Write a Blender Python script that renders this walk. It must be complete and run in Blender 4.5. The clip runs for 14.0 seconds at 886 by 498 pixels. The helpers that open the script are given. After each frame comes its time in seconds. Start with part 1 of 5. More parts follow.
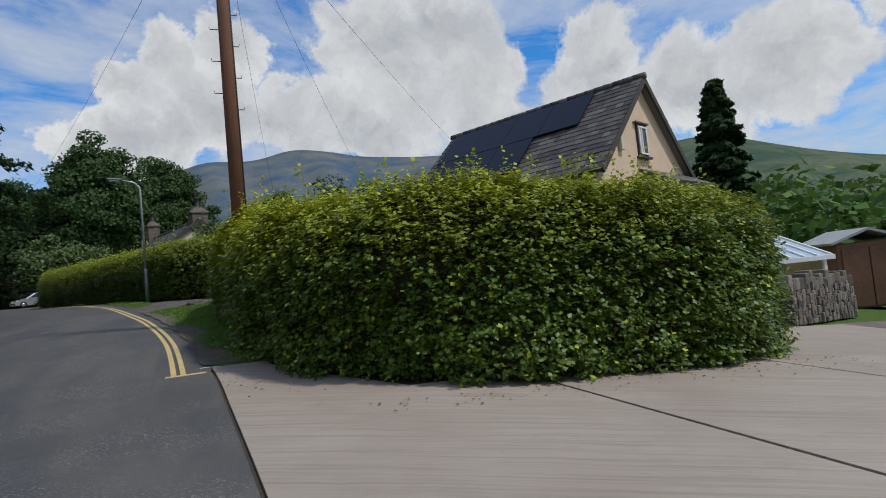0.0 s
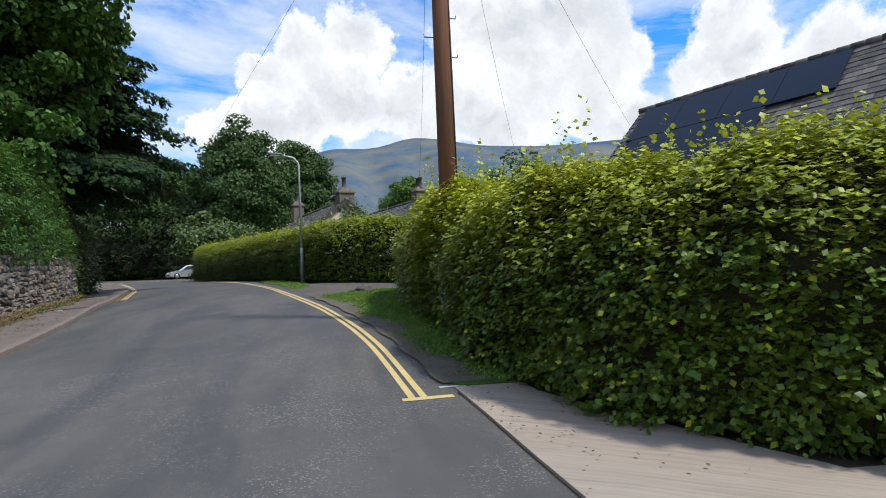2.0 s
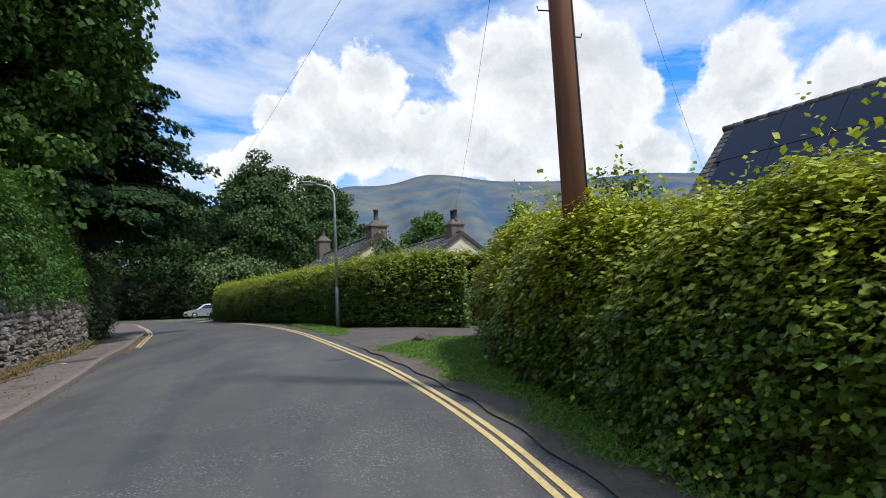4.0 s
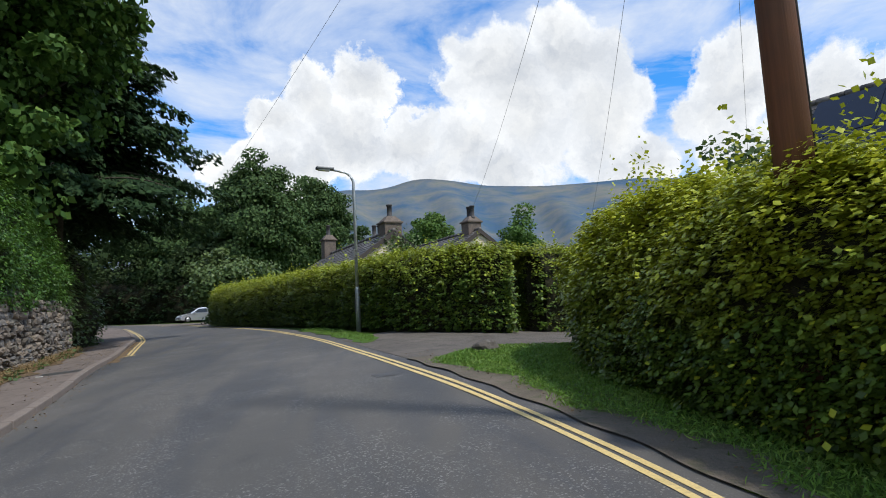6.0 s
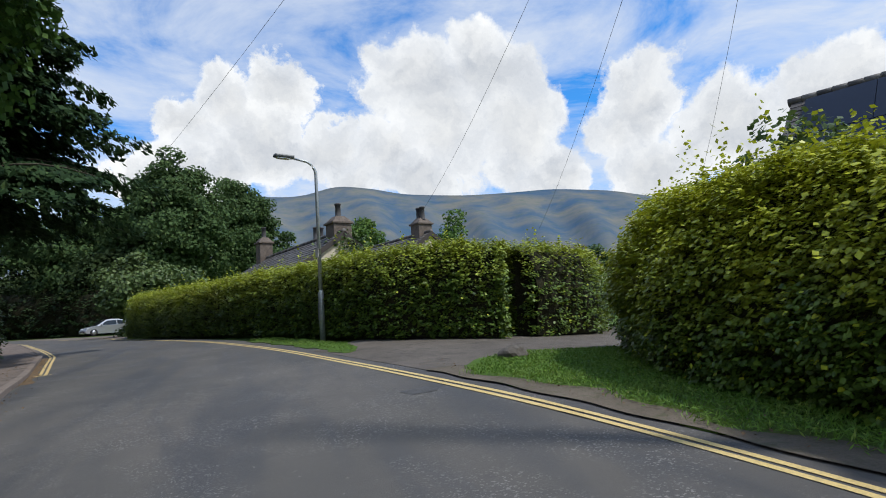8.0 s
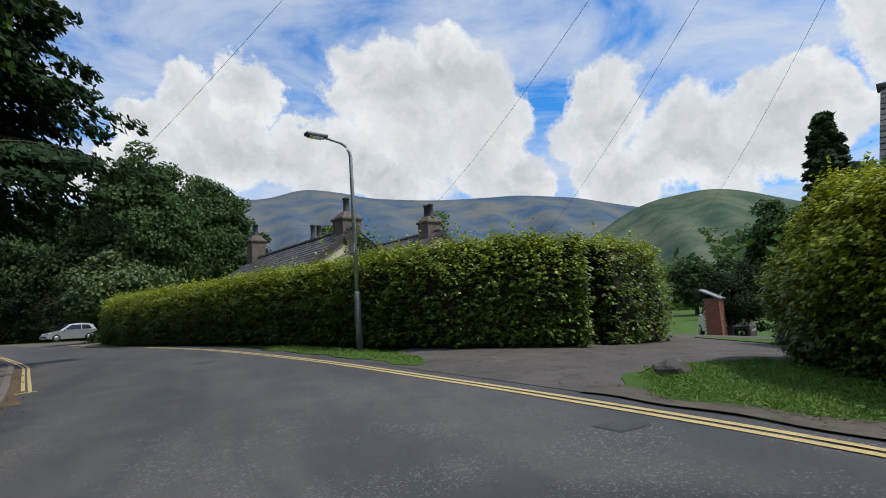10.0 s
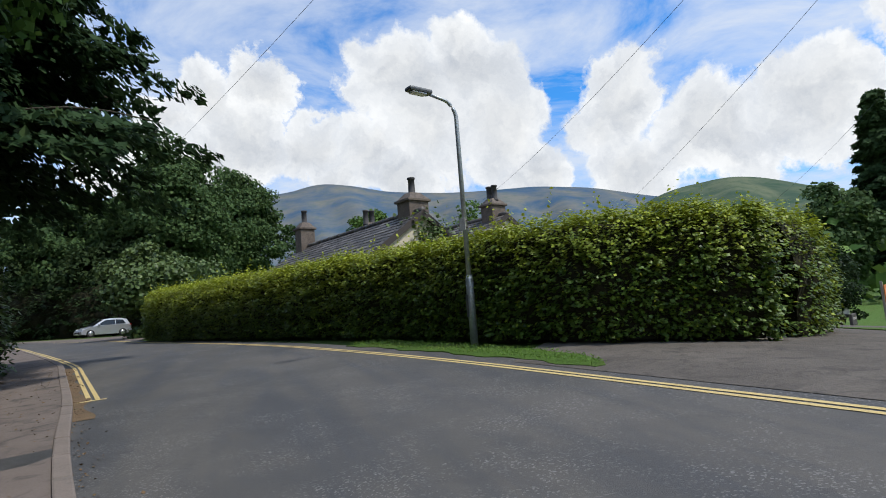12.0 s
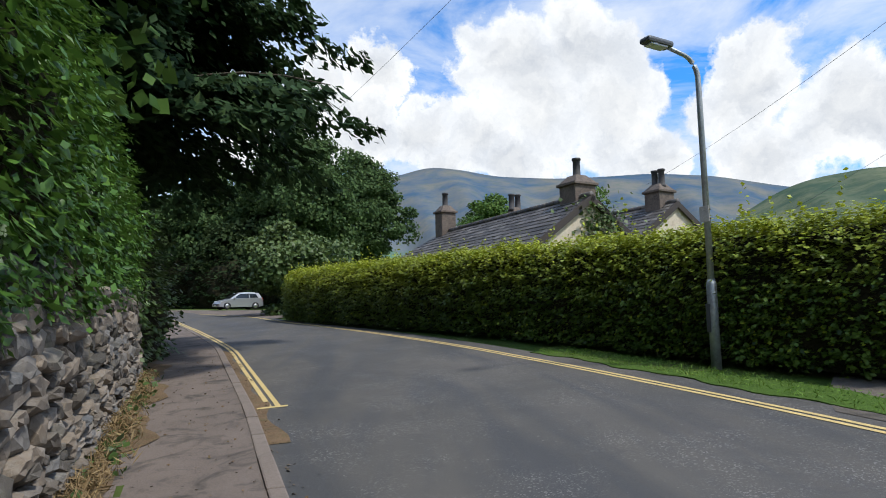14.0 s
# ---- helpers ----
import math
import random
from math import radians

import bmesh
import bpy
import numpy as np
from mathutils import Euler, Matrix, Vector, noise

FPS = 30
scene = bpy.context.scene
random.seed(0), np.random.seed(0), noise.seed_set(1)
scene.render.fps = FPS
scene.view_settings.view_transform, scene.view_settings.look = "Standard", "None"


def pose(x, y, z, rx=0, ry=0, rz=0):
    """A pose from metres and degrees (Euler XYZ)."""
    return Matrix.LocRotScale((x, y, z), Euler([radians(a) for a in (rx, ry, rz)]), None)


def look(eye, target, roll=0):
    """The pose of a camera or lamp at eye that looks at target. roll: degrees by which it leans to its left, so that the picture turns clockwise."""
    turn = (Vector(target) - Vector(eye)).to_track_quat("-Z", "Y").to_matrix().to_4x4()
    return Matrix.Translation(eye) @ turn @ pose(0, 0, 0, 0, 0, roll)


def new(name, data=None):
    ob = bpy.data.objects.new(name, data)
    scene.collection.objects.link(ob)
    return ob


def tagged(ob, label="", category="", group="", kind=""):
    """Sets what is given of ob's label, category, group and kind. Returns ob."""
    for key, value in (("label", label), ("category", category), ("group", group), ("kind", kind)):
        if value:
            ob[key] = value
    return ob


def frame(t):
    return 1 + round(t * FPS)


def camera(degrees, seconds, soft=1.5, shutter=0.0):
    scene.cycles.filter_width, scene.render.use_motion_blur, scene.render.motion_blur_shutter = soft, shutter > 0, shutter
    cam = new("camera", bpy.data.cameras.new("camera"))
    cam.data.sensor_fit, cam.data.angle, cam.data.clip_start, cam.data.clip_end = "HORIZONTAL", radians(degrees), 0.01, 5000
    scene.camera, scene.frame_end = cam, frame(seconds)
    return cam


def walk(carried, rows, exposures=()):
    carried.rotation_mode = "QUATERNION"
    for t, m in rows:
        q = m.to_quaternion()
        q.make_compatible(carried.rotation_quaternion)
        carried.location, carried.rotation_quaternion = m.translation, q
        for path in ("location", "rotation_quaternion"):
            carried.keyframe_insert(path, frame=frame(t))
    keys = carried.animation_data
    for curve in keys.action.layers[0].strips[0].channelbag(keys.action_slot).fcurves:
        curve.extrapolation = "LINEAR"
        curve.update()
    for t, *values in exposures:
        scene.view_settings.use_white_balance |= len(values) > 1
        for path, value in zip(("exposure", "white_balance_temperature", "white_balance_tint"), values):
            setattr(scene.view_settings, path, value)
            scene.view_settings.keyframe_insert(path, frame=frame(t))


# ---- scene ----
# ---- camera ----
cam = camera(74.0, 14.0, soft=1.0)
PATH = [
    (0, (0.070, 0.432, 1.161), (0.856, 2.268, 1.266), -5.8),
    (0.5, (-0.257, 1.208, 1.239), (0.228, 3.146, 1.334), -3.8),
    (1, (-0.496, 1.966, 1.288), (-0.049, 3.913, 1.376), -3.7),
    (1.5, (-0.830, 2.693, 1.348), (-0.399, 4.644, 1.436), -3.3),
    (2, (-1.109, 3.406, 1.395), (-0.684, 5.358, 1.492), -2.8),
    (2.5, (-1.363, 4.107, 1.472), (-0.941, 6.058, 1.591), -2.9),
    (3, (-1.573, 4.779, 1.481), (-1.170, 6.729, 1.670), -2.7),
    (3.5, (-1.669, 5.457, 1.604), (-1.282, 7.407, 1.827), -2.9),
    (4, (-1.835, 6.091, 1.680), (-1.453, 8.042, 1.900), -3.1),
    (6.5, (-2.861, 9.171, 1.740), (-2.442, 11.112, 1.977), -3.2),
    (7, (-3.154, 9.674, 1.772), (-2.710, 11.609, 2.014), -3.4),
    (7.5, (-3.527, 10.063, 1.758), (-2.988, 11.972, 2.013), -3.7),
    (8, (-3.721, 10.507, 1.723), (-3.049, 12.375, 1.969), -4.0),
    (10.5, (-5.297, 13.741, 1.894), (-4.518, 15.565, 2.150), -3.9),
    (11, (-5.577, 14.424, 1.867), (-4.818, 16.258, 2.118), -4.2),
    (11.5, (-5.803, 15.096, 1.913), (-5.054, 16.934, 2.163), -4.3),
    (12, (-6.093, 15.784, 1.990), (-5.368, 17.633, 2.224), -4.4),
    (12.5, (-6.381, 16.478, 2.035), (-5.704, 18.346, 2.263), -4.7),
    (13, (-6.750, 17.094, 2.156), (-6.136, 18.984, 2.384), -4.1),
    (13.5, (-6.975, 17.637, 2.302), (-6.454, 19.555, 2.530), -2.3),
    (14, (-7.195, 18.164, 2.414), (-6.812, 20.117, 2.614), -1.1),
]
walk(cam, [(t, look(eye, target, roll)) for t, eye, target, roll in PATH],
     exposures=[(0, -0.58, 6250, 9), (0.5, -0.34, 6250, 9), (1.0, -0.12, 6250, 9), (1.5, 0.02, 6250, 9), (2.0, 0.1, 6250, 9), (4.0, 0.05, 6250, 9), (8.0, -0.1, 6250, 9), (10.5, -0.3, 6250, 9), (12.5, 0.0, 6250, 9), (14.0, 0.08, 6250, 9)])

# ---- light ----
SUN_TO = Vector((0.45, -0.41, 0.93)).normalized()
sun = new("sun", bpy.data.lights.new("sun", "SUN"))
sun.data.energy, sun.data.angle, sun.data.color = 3.6, radians(4), (1.0, 0.95, 0.86)
sun.matrix_world = look(SUN_TO * 60, (0, 0, 0))
world = bpy.data.worlds.new("sky")
scene.world = world
world.use_nodes = True


class Graph:
    """Short hand for a node tree."""

    def __init__(self, tree):
        self.tree, self.n = tree, tree.nodes
        self.n.clear()

    def add(self, kind, **inputs):
        node = self.n.new(kind)
        for key, value in inputs.items():
            self.put(node.inputs[key.replace("_", " ")], value)
        return node

    def put(self, socket, value):
        if isinstance(value, bpy.types.NodeSocket):
            self.tree.links.new(value, socket)
        else:
            socket.default_value = value

    def math(self, op, a, b=0.0, clamp=False):
        node = self.n.new("ShaderNodeMath")
        node.operation, node.use_clamp = op, clamp
        self.put(node.inputs[0], a)
        self.put(node.inputs[1], b)
        return node.outputs[0]

    def vec(self, op, a, b=(0, 0, 0)):
        node = self.n.new("ShaderNodeVectorMath")
        node.operation = op
        self.put(node.inputs[0], a)
        self.put(node.inputs[3 if op == "SCALE" else 1], b)
        return node.outputs["Value"] if op in ("DOT_PRODUCT", "LENGTH", "DISTANCE") else node.outputs["Vector"]

    def noise(self, vector, scale, detail=4.0, rough=0.55, distortion=0.0):
        node = self.add("ShaderNodeTexNoise", Vector=vector, Scale=scale, Detail=detail, Roughness=rough, Distortion=distortion)
        return node.outputs["Fac"]

    def ramp(self, fac, *stops):
        node = self.n.new("ShaderNodeValToRGB")
        e = node.color_ramp.elements
        while len(e) < len(stops):
            e.new(0.5)
        for el, (p, c) in zip(e, stops):
            el.position = p
            el.color = (*c, 1) if isinstance(c, tuple) else (c, c, c, 1)
        self.put(node.inputs[0], fac)
        return node.outputs[0]

    def mix(self, fac, a, b, mode="MIX"):
        node = self.n.new("ShaderNodeMix")
        node.data_type, node.blend_type = "RGBA", mode
        self.put(node.inputs[0], fac)
        self.put(node.inputs[6], a if isinstance(a, bpy.types.NodeSocket) else (*a, 1))
        self.put(node.inputs[7], b if isinstance(b, bpy.types.NodeSocket) else (*b, 1))
        return node.outputs[2]

    def sep(self, v):
        return self.add("ShaderNodeSeparateXYZ", Vector=v).outputs

    def comb(self, x, y, z):
        return self.add("ShaderNodeCombineXYZ", X=x, Y=y, Z=z).outputs[0]


def heading(azimuth, elevation):
    """A direction: azimuth in degrees clockwise from +y."""
    a, e = radians(azimuth), radians(elevation)
    return Vector((math.sin(a) * math.cos(e), math.cos(a) * math.cos(e), math.sin(e)))


def make_sky():
    g = Graph(world.node_tree)
    sky = g.n.new("ShaderNodeTexSky")
    sky.sky_type, sky.sun_disc = "NISHITA", False
    sky.sun_elevation = math.asin(SUN_TO.z)
    sky.sun_rotation = math.atan2(SUN_TO.x, SUN_TO.y)
    sky.air_density, sky.dust_density, sky.ozone_density = 1.0, 0.6, 2.0
    d = g.add("ShaderNodeTexCoord").outputs["Generated"]
    x, y, z = g.sep(d)
    zz = g.math("MAXIMUM", z, 0.03)
    flat = g.comb(g.math("DIVIDE", x, g.math("ADD", zz, 0.12)), g.math("DIVIDE", y, g.math("ADD", zz, 0.12)), 0.0)
    # high thin sheet of broken cloud
    wisps = g.noise(flat, 2.1, 7.0, 0.62, 0.4)
    wisps = g.ramp(wisps, (0.35, 0.0), (0.48, 0.55), (0.63, 1.0))
    # heaped clouds: rounded lumps gathered into banks
    warp = g.add("ShaderNodeTexNoise", Vector=d, Scale=5.0, Detail=9.0, Roughness=0.66).outputs["Color"]
    puff = g.add("ShaderNodeTexVoronoi", Vector=g.vec("ADD", d, g.vec("SCALE", warp, 0.06)), Scale=17.0)
    puff.feature = "SMOOTH_F1"
    bent = g.vec("ADD", d, g.vec("SCALE", g.vec("SUBTRACT", warp, (0.5, 0.5, 0.5)), 0.21))
    knob = g.math("MULTIPLY", g.math("SUBTRACT", 0.5, puff.outputs["Distance"]), 0.4)
    heaps = None
    for azimuth, elevation, wide in HEAPS:
        c = heading(azimuth, elevation)
        away = g.vec("DISTANCE", bent, tuple(c))
        lump = g.math("SUBTRACT", 1.0, g.math("DIVIDE", away, wide))
        heaps = lump if heaps is None else g.math("MAXIMUM", heaps, lump)
    heaps = g.math("ADD", heaps, knob)
    body = g.ramp(heaps, (0.0, 0.0), (0.16, 1.0))
    # lit crowns and grey undersides
    lift = g.noise(g.vec("ADD", bent, (0.012, 0.010, -0.035)), 9.0, 6.0, 0.6)
    here = g.noise(bent, 9.0, 6.0, 0.6)
    relief = g.math("ADD", g.math("MULTIPLY", g.math("SUBTRACT", lift, here), 1.7), 0.66, True)
    core = g.ramp(heaps, (0.15, 1.0), (0.7, 0.84))
    tone = g.mix(relief, (0.52, 0.56, 0.63), (1.0, 0.99, 0.97))
    tone = g.mix(1.0, tone, core, "MULTIPLY")
    blue = g.mix(1.0, g.vec("SCALE", sky.outputs[0], SKY), (0.33, 0.97, 1.5), "MULTIPLY")
    veil = g.mix(g.math("MULTIPLY", wisps, 0.85), blue, (0.66 * CLOUD, 0.70 * CLOUD, 0.77 * CLOUD))
    low = g.ramp(z, (0.0, 0.75), (0.26, 0.0))
    veil = g.mix(low, veil, (0.62 * CLOUD, 0.67 * CLOUD, 0.74 * CLOUD))
    full = g.mix(body, veil, g.vec("SCALE", tone, CLOUD * 0.92))
    ground = g.math("LESS_THAN", z, -0.02)
    full = g.mix(ground, full, (0.10, 0.12, 0.08))
    out = g.n.new("ShaderNodeOutputWorld")
    back = g.add("ShaderNodeBackground", Color=full, Strength=1.0)
    g.put(out.inputs[0], back.outputs[0])


SKY, CLOUD = 0.15, 1.22
HEAPS = [
    (-4.0, 19.6, 0.050), (0.3, 21.4, 0.062), (5.6, 22.6, 0.060), (3.0, 18.0, 0.085), (-8.5, 14.4, 0.045), (-4.6, 15.2, 0.055), (-1.0, 15.0, 0.07), (8.4, 17.0, 0.060),
    (18.6, 22.6, 0.085), (25.5, 23.6, 0.090), (21.0, 18.5, 0.105), (28.0, 18.0, 0.095), (14.5, 15.0, 0.07), (18.0, 12.6, 0.06), (11.0, 12.8, 0.05), (31.0, 13.6, 0.075),
    (41.0, 12.0, 0.085), (48.0, 14.0, 0.095), (40.0, 18.5, 0.085), (56.0, 15.0, 0.09), (64.0, 20.0, 0.085), (70.0, 13.0, 0.12),
    (90.0, 16.0, 0.2), (125.0, 14.0, 0.25), (165.0, 20.0, 0.3), (215.0, 14.0, 0.26), (262.0, 18.0, 0.3), (318.0, 12.0, 0.12),
]
make_sky()
# ---- materials ----
def material(name, build, rough=0.8, metal=0.0, spec=0.35):
    m = bpy.data.materials.new(name)
    m.use_nodes = True
    g = Graph(m.node_tree)
    bsdf = g.add("ShaderNodeBsdfPrincipled", Roughness=rough, Metallic=metal)
    bsdf.inputs["Specular IOR Level"].default_value = spec
    out = g.n.new("ShaderNodeOutputMaterial")
    g.put(out.inputs[0], bsdf.outputs[0])
    pos = g.add("ShaderNodeNewGeometry").outputs["Position"]
    build(g, bsdf, pos)
    return m


def bump(g, bsdf, height, strength, distance=0.01):
    b = g.add("ShaderNodeBump", Height=height, Strength=strength, Distance=distance)
    g.put(bsdf.inputs["Normal"], b.outputs[0])


def speckled(name, dark, light, fine=60.0, coarse=0.5, rough=0.85, relief=0.4, stain=(0.0, (0, 0, 0)), deep=0.01, metal=0.0, spec=0.35):
    """A mineral surface: fine grain, broad patches and stains."""
    def build(g, bsdf, pos):
        grain = g.noise(pos, fine, 3.0, 0.7)
        patch = g.noise(pos, coarse, 5.0, 0.6, 0.3)
        c = g.mix(g.ramp(patch, (0.3, 0.0), (0.7, 1.0)), dark, light)
        c = g.mix(g.ramp(grain, (0.35, 0.0), (0.7, 0.45)), c, tuple(min(1, v * 1.5) for v in light))
        if stain[0]:
            s = g.ramp(g.noise(pos, coarse * 3.1, 6.0, 0.65, 1.0), (0.5, 0.0), (0.68, 1.0))
            c = g.mix(g.math("MULTIPLY", s, stain[0]), c, stain[1])
        g.put(bsdf.inputs["Base Color"], c)
        bump(g, bsdf, grain, relief, deep)
    return material(name, build, rough, metal, spec)


def build_asphalt(g, bsdf, pos):
    stone = g.add("ShaderNodeTexVoronoi", Vector=pos, Scale=75.0).outputs["Color"]
    grain = g.noise(pos, 130.0, 2.0, 0.7)
    x, y, z = g.sep(pos)
    along = g.comb(g.math("MULTIPLY", x, 1.3), g.math("MULTIPLY", y, 0.22), 0.0)
    tracks = g.ramp(g.noise(along, 0.9, 5.0, 0.62, 0.6), (0.44, 0.0), (0.62, 1.0))
    patch = g.ramp(g.noise(pos, 0.35, 4.0, 0.6), (0.35, 0.0), (0.65, 1.0))
    c = g.mix(patch, (0.082, 0.077, 0.071), (0.112, 0.102, 0.092))
    c = g.mix(g.math("MULTIPLY", tracks, 0.75), c, (0.055, 0.0555, 0.059))
    c = g.mix(g.math("MULTIPLY", g.ramp(g.noise(pos, 3.2, 6.0, 0.7, 0.8), (0.56, 0.0), (0.7, 1.0)), 0.35), c, (0.045, 0.045, 0.048))
    chips = g.ramp(g.sep(g.vec("MULTIPLY", stone, (1, 1, 1)))[0], (0.82, 0.0), (0.95, 1.0))
    near = g.ramp(g.noise(pos, 1.1, 4.0, 0.6), (0.42, 0.0), (0.6, 1.0))
    c = g.mix(g.math("MULTIPLY", g.math("MULTIPLY", chips, near), 0.6), c, (0.27, 0.255, 0.24))
    crumbs = g.ramp(g.noise(pos, 24.0, 2.0, 0.5), (0.70, 0.0), (0.76, 1.0))
    c = g.mix(g.math("MULTIPLY", crumbs, 0.45), c, (0.30, 0.28, 0.26))
    g.put(bsdf.inputs["Base Color"], c)
    g.put(bsdf.inputs["Roughness"], g.math("SUBTRACT", 0.86, g.math("MULTIPLY", tracks, 0.14)))
    bump(g, bsdf, grain, 0.55, 0.008)


def build_concrete(g, bsdf, pos):
    x, y, z = g.sep(pos)
    skew = g.math("ADD", g.math("MULTIPLY", x, 0.55), g.math("MULTIPLY", y, 0.83))
    bent = g.math("ADD", skew, g.math("MULTIPLY", g.noise(pos, 1.4, 3.0), 0.10))
    comb = g.noise(g.comb(g.math("MULTIPLY", bent, 26.0), g.math("MULTIPLY", x, 0.6), 0.0), 1.0, 2.0, 0.5)
    patch = g.noise(pos, 0.55, 5.0, 0.6, 0.4)
    grain = g.noise(pos, 90.0, 3.0, 0.7)
    c = g.mix(g.ramp(patch, (0.3, 0.0), (0.7, 1.0)), (0.295, 0.240, 0.193), (0.385, 0.322, 0.262))
    c = g.mix(g.math("MULTIPLY", g.ramp(comb, (0.45, 0.0), (0.7, 1.0)), 0.5), c, (0.20, 0.163, 0.132))
    c = g.mix(g.math("MULTIPLY", g.ramp(g.noise(pos, 2.3, 6.0, 0.7, 0.8), (0.55, 0.0), (0.72, 1.0)), 0.3), c, (0.22, 0.18, 0.15))
    g.put(bsdf.inputs["Base Color"], c)
    bump(g, bsdf, g.math("ADD", comb, g.math("MULTIPLY", grain, 0.3)), 0.5, 0.012)


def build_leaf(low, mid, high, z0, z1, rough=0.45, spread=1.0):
    """Leaves: a tint of its own for each, yellower towards z1 above the ground for young growth and top light."""
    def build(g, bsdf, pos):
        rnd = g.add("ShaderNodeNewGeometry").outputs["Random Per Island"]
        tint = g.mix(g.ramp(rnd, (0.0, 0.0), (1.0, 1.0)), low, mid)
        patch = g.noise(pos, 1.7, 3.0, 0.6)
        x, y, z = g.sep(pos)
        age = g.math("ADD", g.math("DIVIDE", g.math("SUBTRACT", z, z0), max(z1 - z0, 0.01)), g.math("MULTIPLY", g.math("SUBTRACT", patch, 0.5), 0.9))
        # yellow by height mixes young growth with the light on hedge tops
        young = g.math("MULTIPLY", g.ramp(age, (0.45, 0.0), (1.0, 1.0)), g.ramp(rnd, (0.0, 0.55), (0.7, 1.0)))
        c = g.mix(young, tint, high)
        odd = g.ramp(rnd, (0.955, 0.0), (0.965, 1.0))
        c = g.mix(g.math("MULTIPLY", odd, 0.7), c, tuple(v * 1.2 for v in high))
        g.put(bsdf.inputs["Base Color"], c)
        trans = g.add("ShaderNodeBsdfTranslucent", Color=g.mix(0.5, c, high))
        mixer = g.n.new("ShaderNodeMixShader")
        mixer.inputs[0].default_value = 0.22
        g.put(mixer.inputs[1], bsdf.outputs[0])
        g.put(mixer.inputs[2], trans.outputs[0])
        g.put(g.n["Material Output"].inputs[0], mixer.outputs[0])
    return build


def build_grass(g, bsdf, pos):
    fine, broad = g.noise(pos, 40.0, 4.0, 0.7), g.noise(pos, 0.8, 5.0, 0.6)
    c = g.mix(g.ramp(fine, (0.3, 0.0), (0.7, 1.0)), (0.042, 0.080, 0.013), (0.100, 0.180, 0.028))
    c = g.mix(g.math("MULTIPLY", g.ramp(broad, (0.5, 0.0), (0.72, 1.0)), 0.6), c, (0.13, 0.13, 0.045))
    g.put(bsdf.inputs["Base Color"], c)
    bump(g, bsdf, fine, 0.8, 0.03)


def build_wood_pole(g, bsdf, pos):
    x, y, z = g.sep(pos)
    grain = g.noise(g.comb(g.math("MULTIPLY", x, 40.0), g.math("MULTIPLY", y, 40.0), g.math("MULTIPLY", z, 1.2)), 1.0, 5.0, 0.6)
    patch = g.noise(pos, 1.2, 3.0, 0.6)
    c = g.mix(grain, (0.085, 0.032, 0.016), (0.21, 0.085, 0.042))
    c = g.mix(g.ramp(patch, (0.45, 0.0), (0.7, 0.6)), c, (0.075, 0.045, 0.032))
    g.put(bsdf.inputs["Base Color"], c)
    bump(g, bsdf, grain, 0.6, 0.01)


def build_slate(g, bsdf, pos):
    rnd = g.add("ShaderNodeNewGeometry").outputs["Random Per Island"]
    rnd2 = g.add("ShaderNodeObjectInfo").outputs["Random"]
    mixr = g.math("FRACT", g.math("ADD", rnd, rnd2))
    c = g.ramp(mixr, (0.0, (0.045, 0.040, 0.037)), (0.45, (0.078, 0.068, 0.062)), (0.8, (0.108, 0.095, 0.086)), (1.0, (0.16, 0.145, 0.13)))
    lichen = g.ramp(g.noise(pos, 5.0, 5.0, 0.7, 0.5), (0.58, 0.0), (0.68, 1.0))
    c = g.mix(g.math("MULTIPLY", lichen, 0.5), c, (0.24, 0.225, 0.20))
    moss = g.ramp(g.noise(pos, 1.7, 4.0, 0.7), (0.6, 0.0), (0.72, 1.0))
    c = g.mix(g.math("MULTIPLY", moss, 0.35), c, (0.10, 0.10, 0.05))
    g.put(bsdf.inputs["Base Color"], c)
    bump(g, bsdf, g.noise(pos, 30.0, 4.0, 0.6), 0.5, 0.01)


def build_stones(g, bsdf, pos):
    rnd = g.add("ShaderNodeObjectInfo").outputs["Random"]
    isl = g.add("ShaderNodeNewGeometry").outputs["Random Per Island"]
    r = g.math("FRACT", g.math("ADD", rnd, isl))
    c = g.ramp(r, (0.0, (0.06, 0.054, 0.047)), (0.3, (0.135, 0.112, 0.09)), (0.6, (0.22, 0.175, 0.132)), (0.8, (0.105, 0.105, 0.107)), (1.0, (0.30, 0.25, 0.20)))
    blotch = g.noise(pos, 9.0, 5.0, 0.65, 0.4)
    c = g.mix(g.ramp(blotch, (0.5, 0.0), (0.72, 0.55)), c, (0.26, 0.24, 0.215))
    c = g.mix(g.ramp(g.noise(pos, 2.1, 4.0, 0.6), (0.56, 0.0), (0.75, 0.5)), c, (0.085, 0.085, 0.05))
    g.put(bsdf.inputs["Base Color"], c)
    bump(g, bsdf, g.noise(pos, 26.0, 5.0, 0.65), 0.7, 0.02)


def build_hill(g, bsdf, pos):
    x, y, z = g.sep(pos)
    patch = g.noise(pos, 0.006, 5.0, 0.6, 0.4)
    fine = g.noise(pos, 0.03, 5.0, 0.65)
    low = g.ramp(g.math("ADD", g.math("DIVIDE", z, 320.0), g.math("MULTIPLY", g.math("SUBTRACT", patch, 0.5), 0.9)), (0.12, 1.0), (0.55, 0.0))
    # distance haze is put into the base colour as blue-grey
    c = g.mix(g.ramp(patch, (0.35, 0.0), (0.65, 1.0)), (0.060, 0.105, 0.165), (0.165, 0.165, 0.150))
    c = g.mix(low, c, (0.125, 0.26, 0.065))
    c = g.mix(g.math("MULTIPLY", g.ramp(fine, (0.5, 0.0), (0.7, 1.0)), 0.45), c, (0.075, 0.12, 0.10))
    g.put(bsdf.inputs["Base Color"], c)


